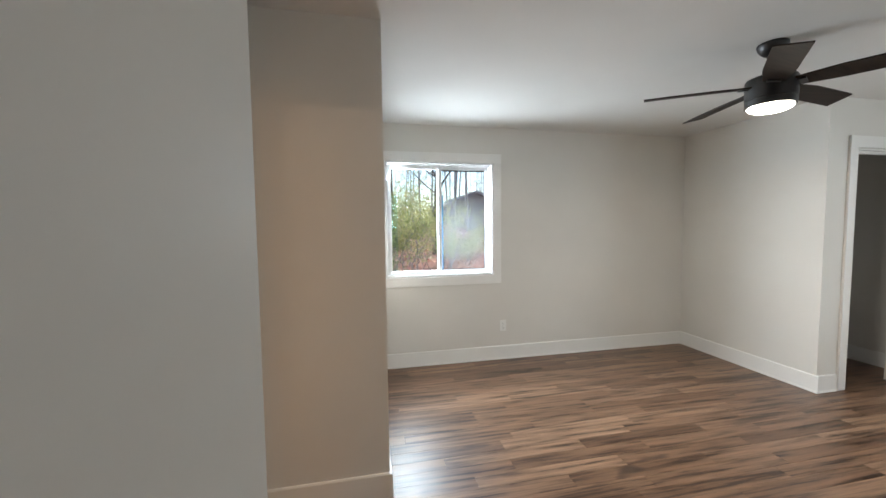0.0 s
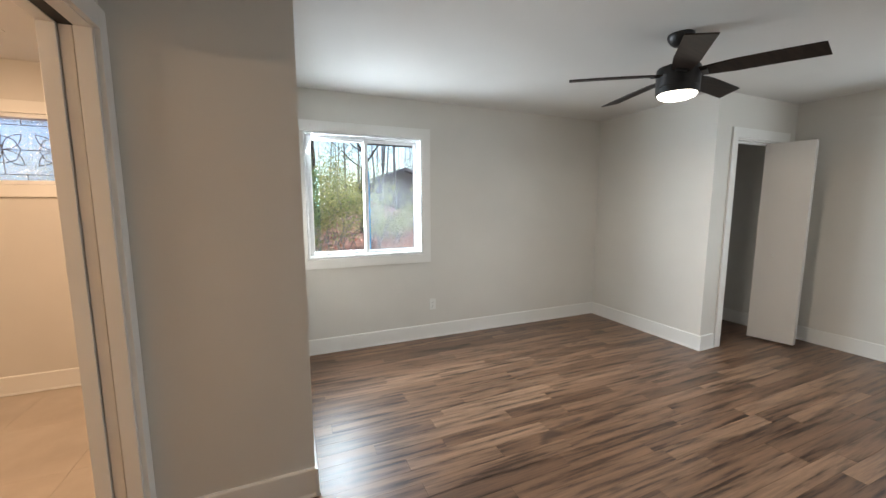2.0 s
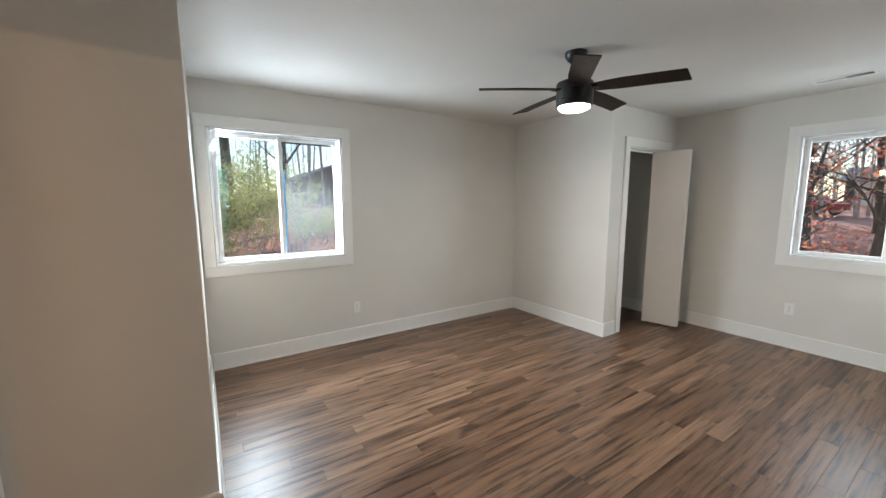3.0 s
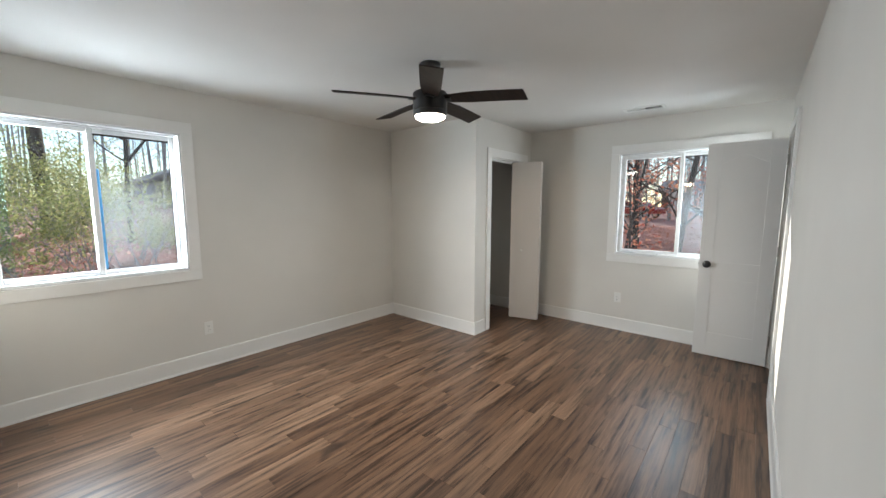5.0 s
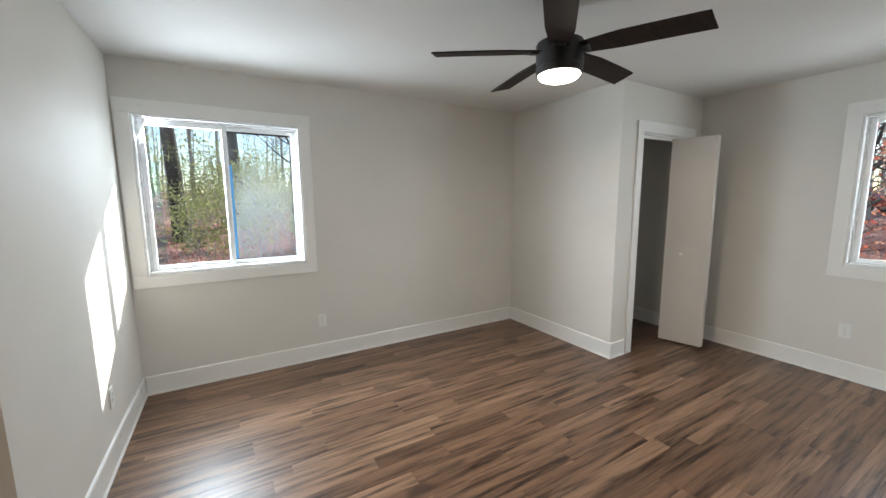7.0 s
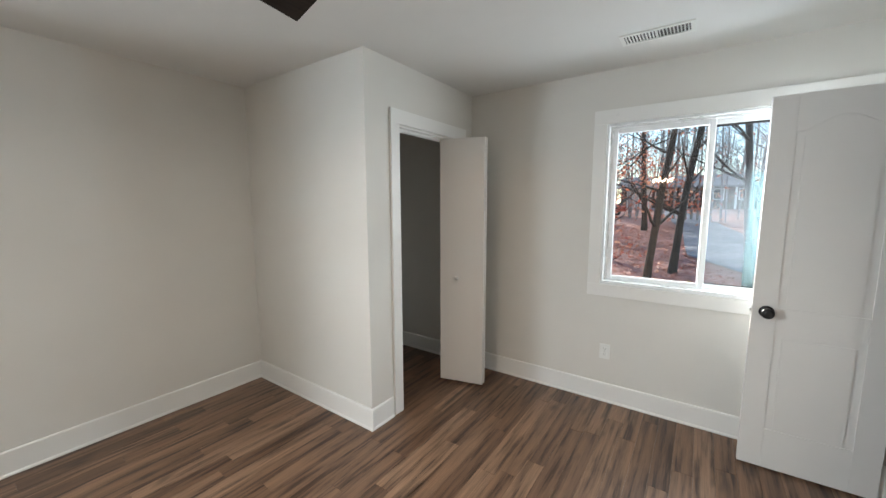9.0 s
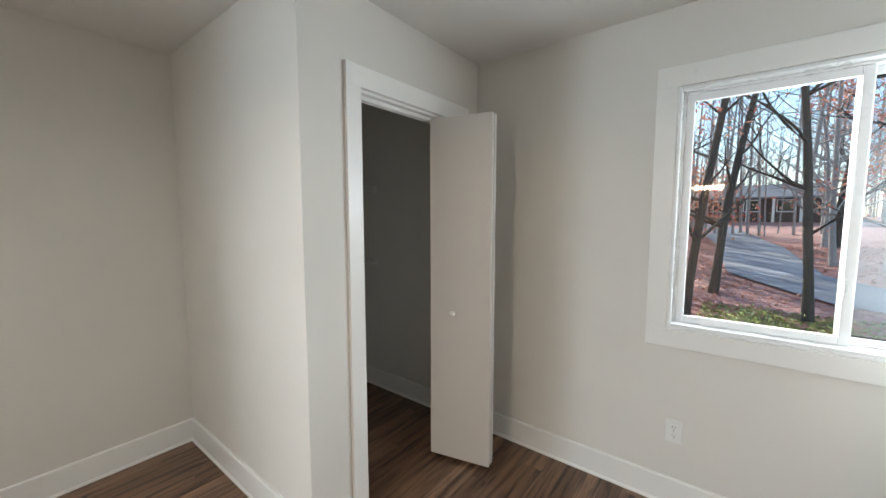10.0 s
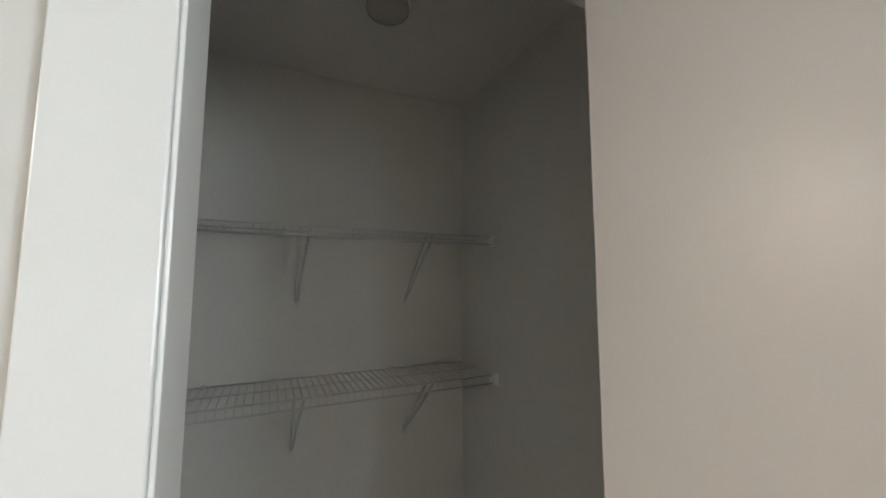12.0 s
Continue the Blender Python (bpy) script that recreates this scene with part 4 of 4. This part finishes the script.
def far_woods():
    rng = random.Random(90)
    t = Tubes()
    for i in range(760):
        if i % 6 == 1:
            a, r = rng.uniform(-0.5, 0.45), rng.uniform(22, 75)
            x, y = 0.7 - math.sin(a) * r, 1 + math.cos(a) * r
        else:
            a, r = rng.uniform(-0.5, 0.5), rng.uniform(30, 85)
            x, y = 3 + math.cos(a) * r, 1 + math.sin(a) * r
        if 36 < x < 60 and -8 < y < 14:
            continue
        base = Vector((x, y, ground_z(x, y) - 0.2))
        h = rng.uniform(9, 18)
        rad = rng.uniform(0.04, 0.10)
        top = base + Vector((rng.uniform(-0.8, 0.8), rng.uniform(-0.8, 0.8), h))
        t.tube([base, base.lerp(top, 0.5), top], [rad, rad * 0.7, rad * 0.15], 5)
        for _ in range(11):
            p = base.lerp(top, rng.uniform(0.25, 0.95))
            ang = rng.uniform(0, 2 * math.pi)
            t.branch(rng, p, Vector((math.cos(ang), math.sin(ang), rng.uniform(0.3, 1))).normalized(), rng.uniform(1.5, 4), rad * 0.35, 1, 3, 3)
    tagged(raw("far_woods", t.v, t.f, PALEBARK), "distant bare grey woodland", "woods", kind="stuff")
    rng = random.Random(91)
    pts = []
    for _ in range(160):
        a, r = rng.uniform(-0.5, 0.6), rng.uniform(20, 50)
        x, y = 0.7 + math.sin(a) * r, 1 + math.cos(a) * r
        if 0.18 < a < 0.36 and r < 30:
            continue
        pts.append(Vector((x, y, ground_z(x, y) + rng.uniform(0.3, 3.5))))
    v, f = leaves(pts, 16000, 0.7, 0.09, rng)
    tagged(raw("far_foliage", v, f, GREENLEAF), "distant hazy green undergrowth", "woods", kind="stuff")
    pts = []
    for _ in range(70):
        a, r = rng.uniform(-0.35, 0.4), rng.uniform(26, 60)
        x, y = 3 + math.cos(a) * r, 1 + math.sin(a) * r
        if 36 < x < 58 and -8 < y < 9:
            continue
        pts.append(Vector((x, y, ground_z(x, y) + rng.uniform(1, 7))))
    v, f = leaves(pts, 9000, 0.9, 0.11, rng)
    tagged(raw("far_red_foliage", v, f, REDLEAF), "distant red autumn foliage", "woods", kind="stuff")


far_woods()


def far_house(m, w, d, h, rise, walls, label, garage=False):
    """A low gabled house, its front along x and facing -y."""
    root = empty("house", m, label, "house")
    part("wall", boxes(((0, 0, -1.0), (w, d, h))), walls, root)
    part("roof", prism(bmesh.new(), [(-0.5, h - 0.05), (d / 2, h + rise), (d + 0.5, h - 0.05), (d + 0.5, h - 0.2), (d / 2, h + rise - 0.18), (-0.5, h - 0.2)], -0.5, w + 0.5, "yz"), ROOFING, root)
    part("gable", prism(bmesh.new(), [(0, h), (d, h), (d / 2, h + rise - 0.2)], 0.02, w - 0.02, "yz"), walls, root)
    n = int(w / 2.6)
    for i in range(n):
        x = 1.0 + i * (w - 2) / n
        if garage and i == 0:
            part("garage_door", boxes(((x - 0.4, -0.06, 0), (x + 2.0, 0.01, 2.1))), TRIM, root, "pale garage door")
            continue
        win = part("window", boxes(((x, -0.05, 0.9), (x + 1.2, 0.01, 2.0))), TRIM, root)
        part("pane", boxes(((x + 0.08, -0.065, 0.98), (x + 1.12, -0.048, 1.92))), DARKGLASS, win)
    for i in range(3 if garage else 0):
        bm = bmesh.new()
        box(bm, (w * 0.6 + i * 1.8, -0.48, 0), (w * 0.6 + 0.18 + i * 1.8, -0.3, h - 0.15))
        part("porch_post", bm, TRIM, root, "pale porch post")


far_house(pose(47, 8.2, ground_z(47, 2), 0, 0, -90), 13.5, 8, 2.3, 1.3, HOUSEBRICK, "low brick ranch house with a grey roof", True)
far_house(pose(10.2, 27, ground_z(8, 27), 0, 0, 90), 9, 4.2, 2.0, 1.1, SIDING, "grey-brown neighbouring house behind trees")


def parked_car(m):
    root = empty("car", m, "red car parked by the far road", "car")
    prof = [(-2.1, 0.35), (-2.1, 0.75), (-1.9, 0.85), (-1.2, 0.9), (-0.7, 1.35), (0.7, 1.38), (1.3, 0.95), (2.0, 0.85), (2.15, 0.6), (2.1, 0.35)]
    part("body", prism(bmesh.new(), prof, -0.85, 0.85, "xz"), CARPAINT, root)
    part("side_window", prism(bmesh.new(), [(-1.05, 0.93), (-0.65, 1.28), (0.65, 1.3), (1.1, 0.95)], -0.86, 0.86, "xz"), DARKGLASS, root)
    for x in (-1.35, 1.35):
        for y in (-0.8, 0.62):
            bm = bmesh.new()
            rod(bm, (x, y, 0.32), (x, y + 0.18, 0.32), 0.32, 20)
            wheel = part("wheel", bm, SLOT, root)
            bm = bmesh.new()
            rod(bm, (x, y - 0.006, 0.32), (x, y + 0.186, 0.32), 0.19, 14)
            part("rim", bm, BRASS, wheel)


parked_car(pose(36, 8.2, ground_z(36, 8.2) + 0.02, 0, 0, 70))

# ---- floors, piece by piece ----


def plank_mesh(length, width):
    bm = bmesh.new()
    c, g = 0.0005, 0.0002
    lo = [(g, g), (length - g, g), (length - g, width - g), (g, width - g)]
    hi = [(g + c, g + c), (length - g - c, g + c), (length - g - c, width - g - c), (g + c, width - g - c)]
    a = [bm.verts.new((x, y, -0.012)) for x, y in lo]
    b = [bm.verts.new((x, y, -0.001)) for x, y in lo]
    t = [bm.verts.new((x, y, 0.0)) for x, y in hi]
    bm.faces.new(t)
    for i in range(4):
        j = (i + 1) % 4
        bm.faces.new((a[i], a[j], b[j], b[i]))
        bm.faces.new((b[i], b[j], t[j], t[i]))
    bm.normal_update()
    me = bpy.data.meshes.new("plank")
    bm.to_mesh(me)
    bm.free()
    me.materials.append(PLANK)
    return me


floor = empty("floor", pose(0, 0, 0), "brown rustic oak-look plank floor with dark streaks", "floor", kind="structure")
PW, PL = 0.101, 0.92
cache = {}
rng = random.Random(5)
y = YS - 0.12
while y < YN - 0.001:
    wd = min(PW, YN - y)
    x0 = (XD if y + wd <= YB + 0.1 else XW - 0.02)
    x = x0 - rng.uniform(0.05, 0.95) * PL
    while x < XE:
        a, b = max(x, x0), min(x + PL, XE)
        if b - a > 0.02:
            key = (round(b - a, 3), round(wd, 3))
            if key not in cache:
                cache[key] = plank_mesh(*key)
            ob = new("plank", cache[key])
            ob.parent = floor
            ob.location = (a, y, 0)
        x += PL
    y += PW
hall = boxes(((GX, -1.6, -0.012), (XE, YS - 0.12, -0.001)))
structure("hall_floor", hall, PLANK, "brown plank floor of the hall", "floor")
bath = empty("bathroom_floor", pose(0, 0, 0), "cream marbled bathroom floor tiles", "floor", kind="structure")
tme = {}
for i in range(5):
    for j in range(7):
        x, y = -2.98 + 0.6 * i, 0.38 + 0.6 * j
        w, d = min(0.6, XD - x), min(0.6, 4.0 - y)
        if w < 0.05 or d < 0.02:
            continue
        if x + w > XD - 0.13 and y > 1.9:
            w = min(0.6, XW - 0.13 - x) if y > 2.2 else w
        key = (round(w, 3), round(d, 3))
        if key not in tme:
            bm = boxes(((0.001, 0.001, -0.012), (w - 0.001, d - 0.001, -0.001)))
            me = bpy.data.meshes.new("tile")
            bm.to_mesh(me)
            bm.free()
            me.materials.append(TILE)
            tme[key] = me
        ob = new("tile", tme[key])
        ob.parent = bath
        ob.location = (x, y, 0)
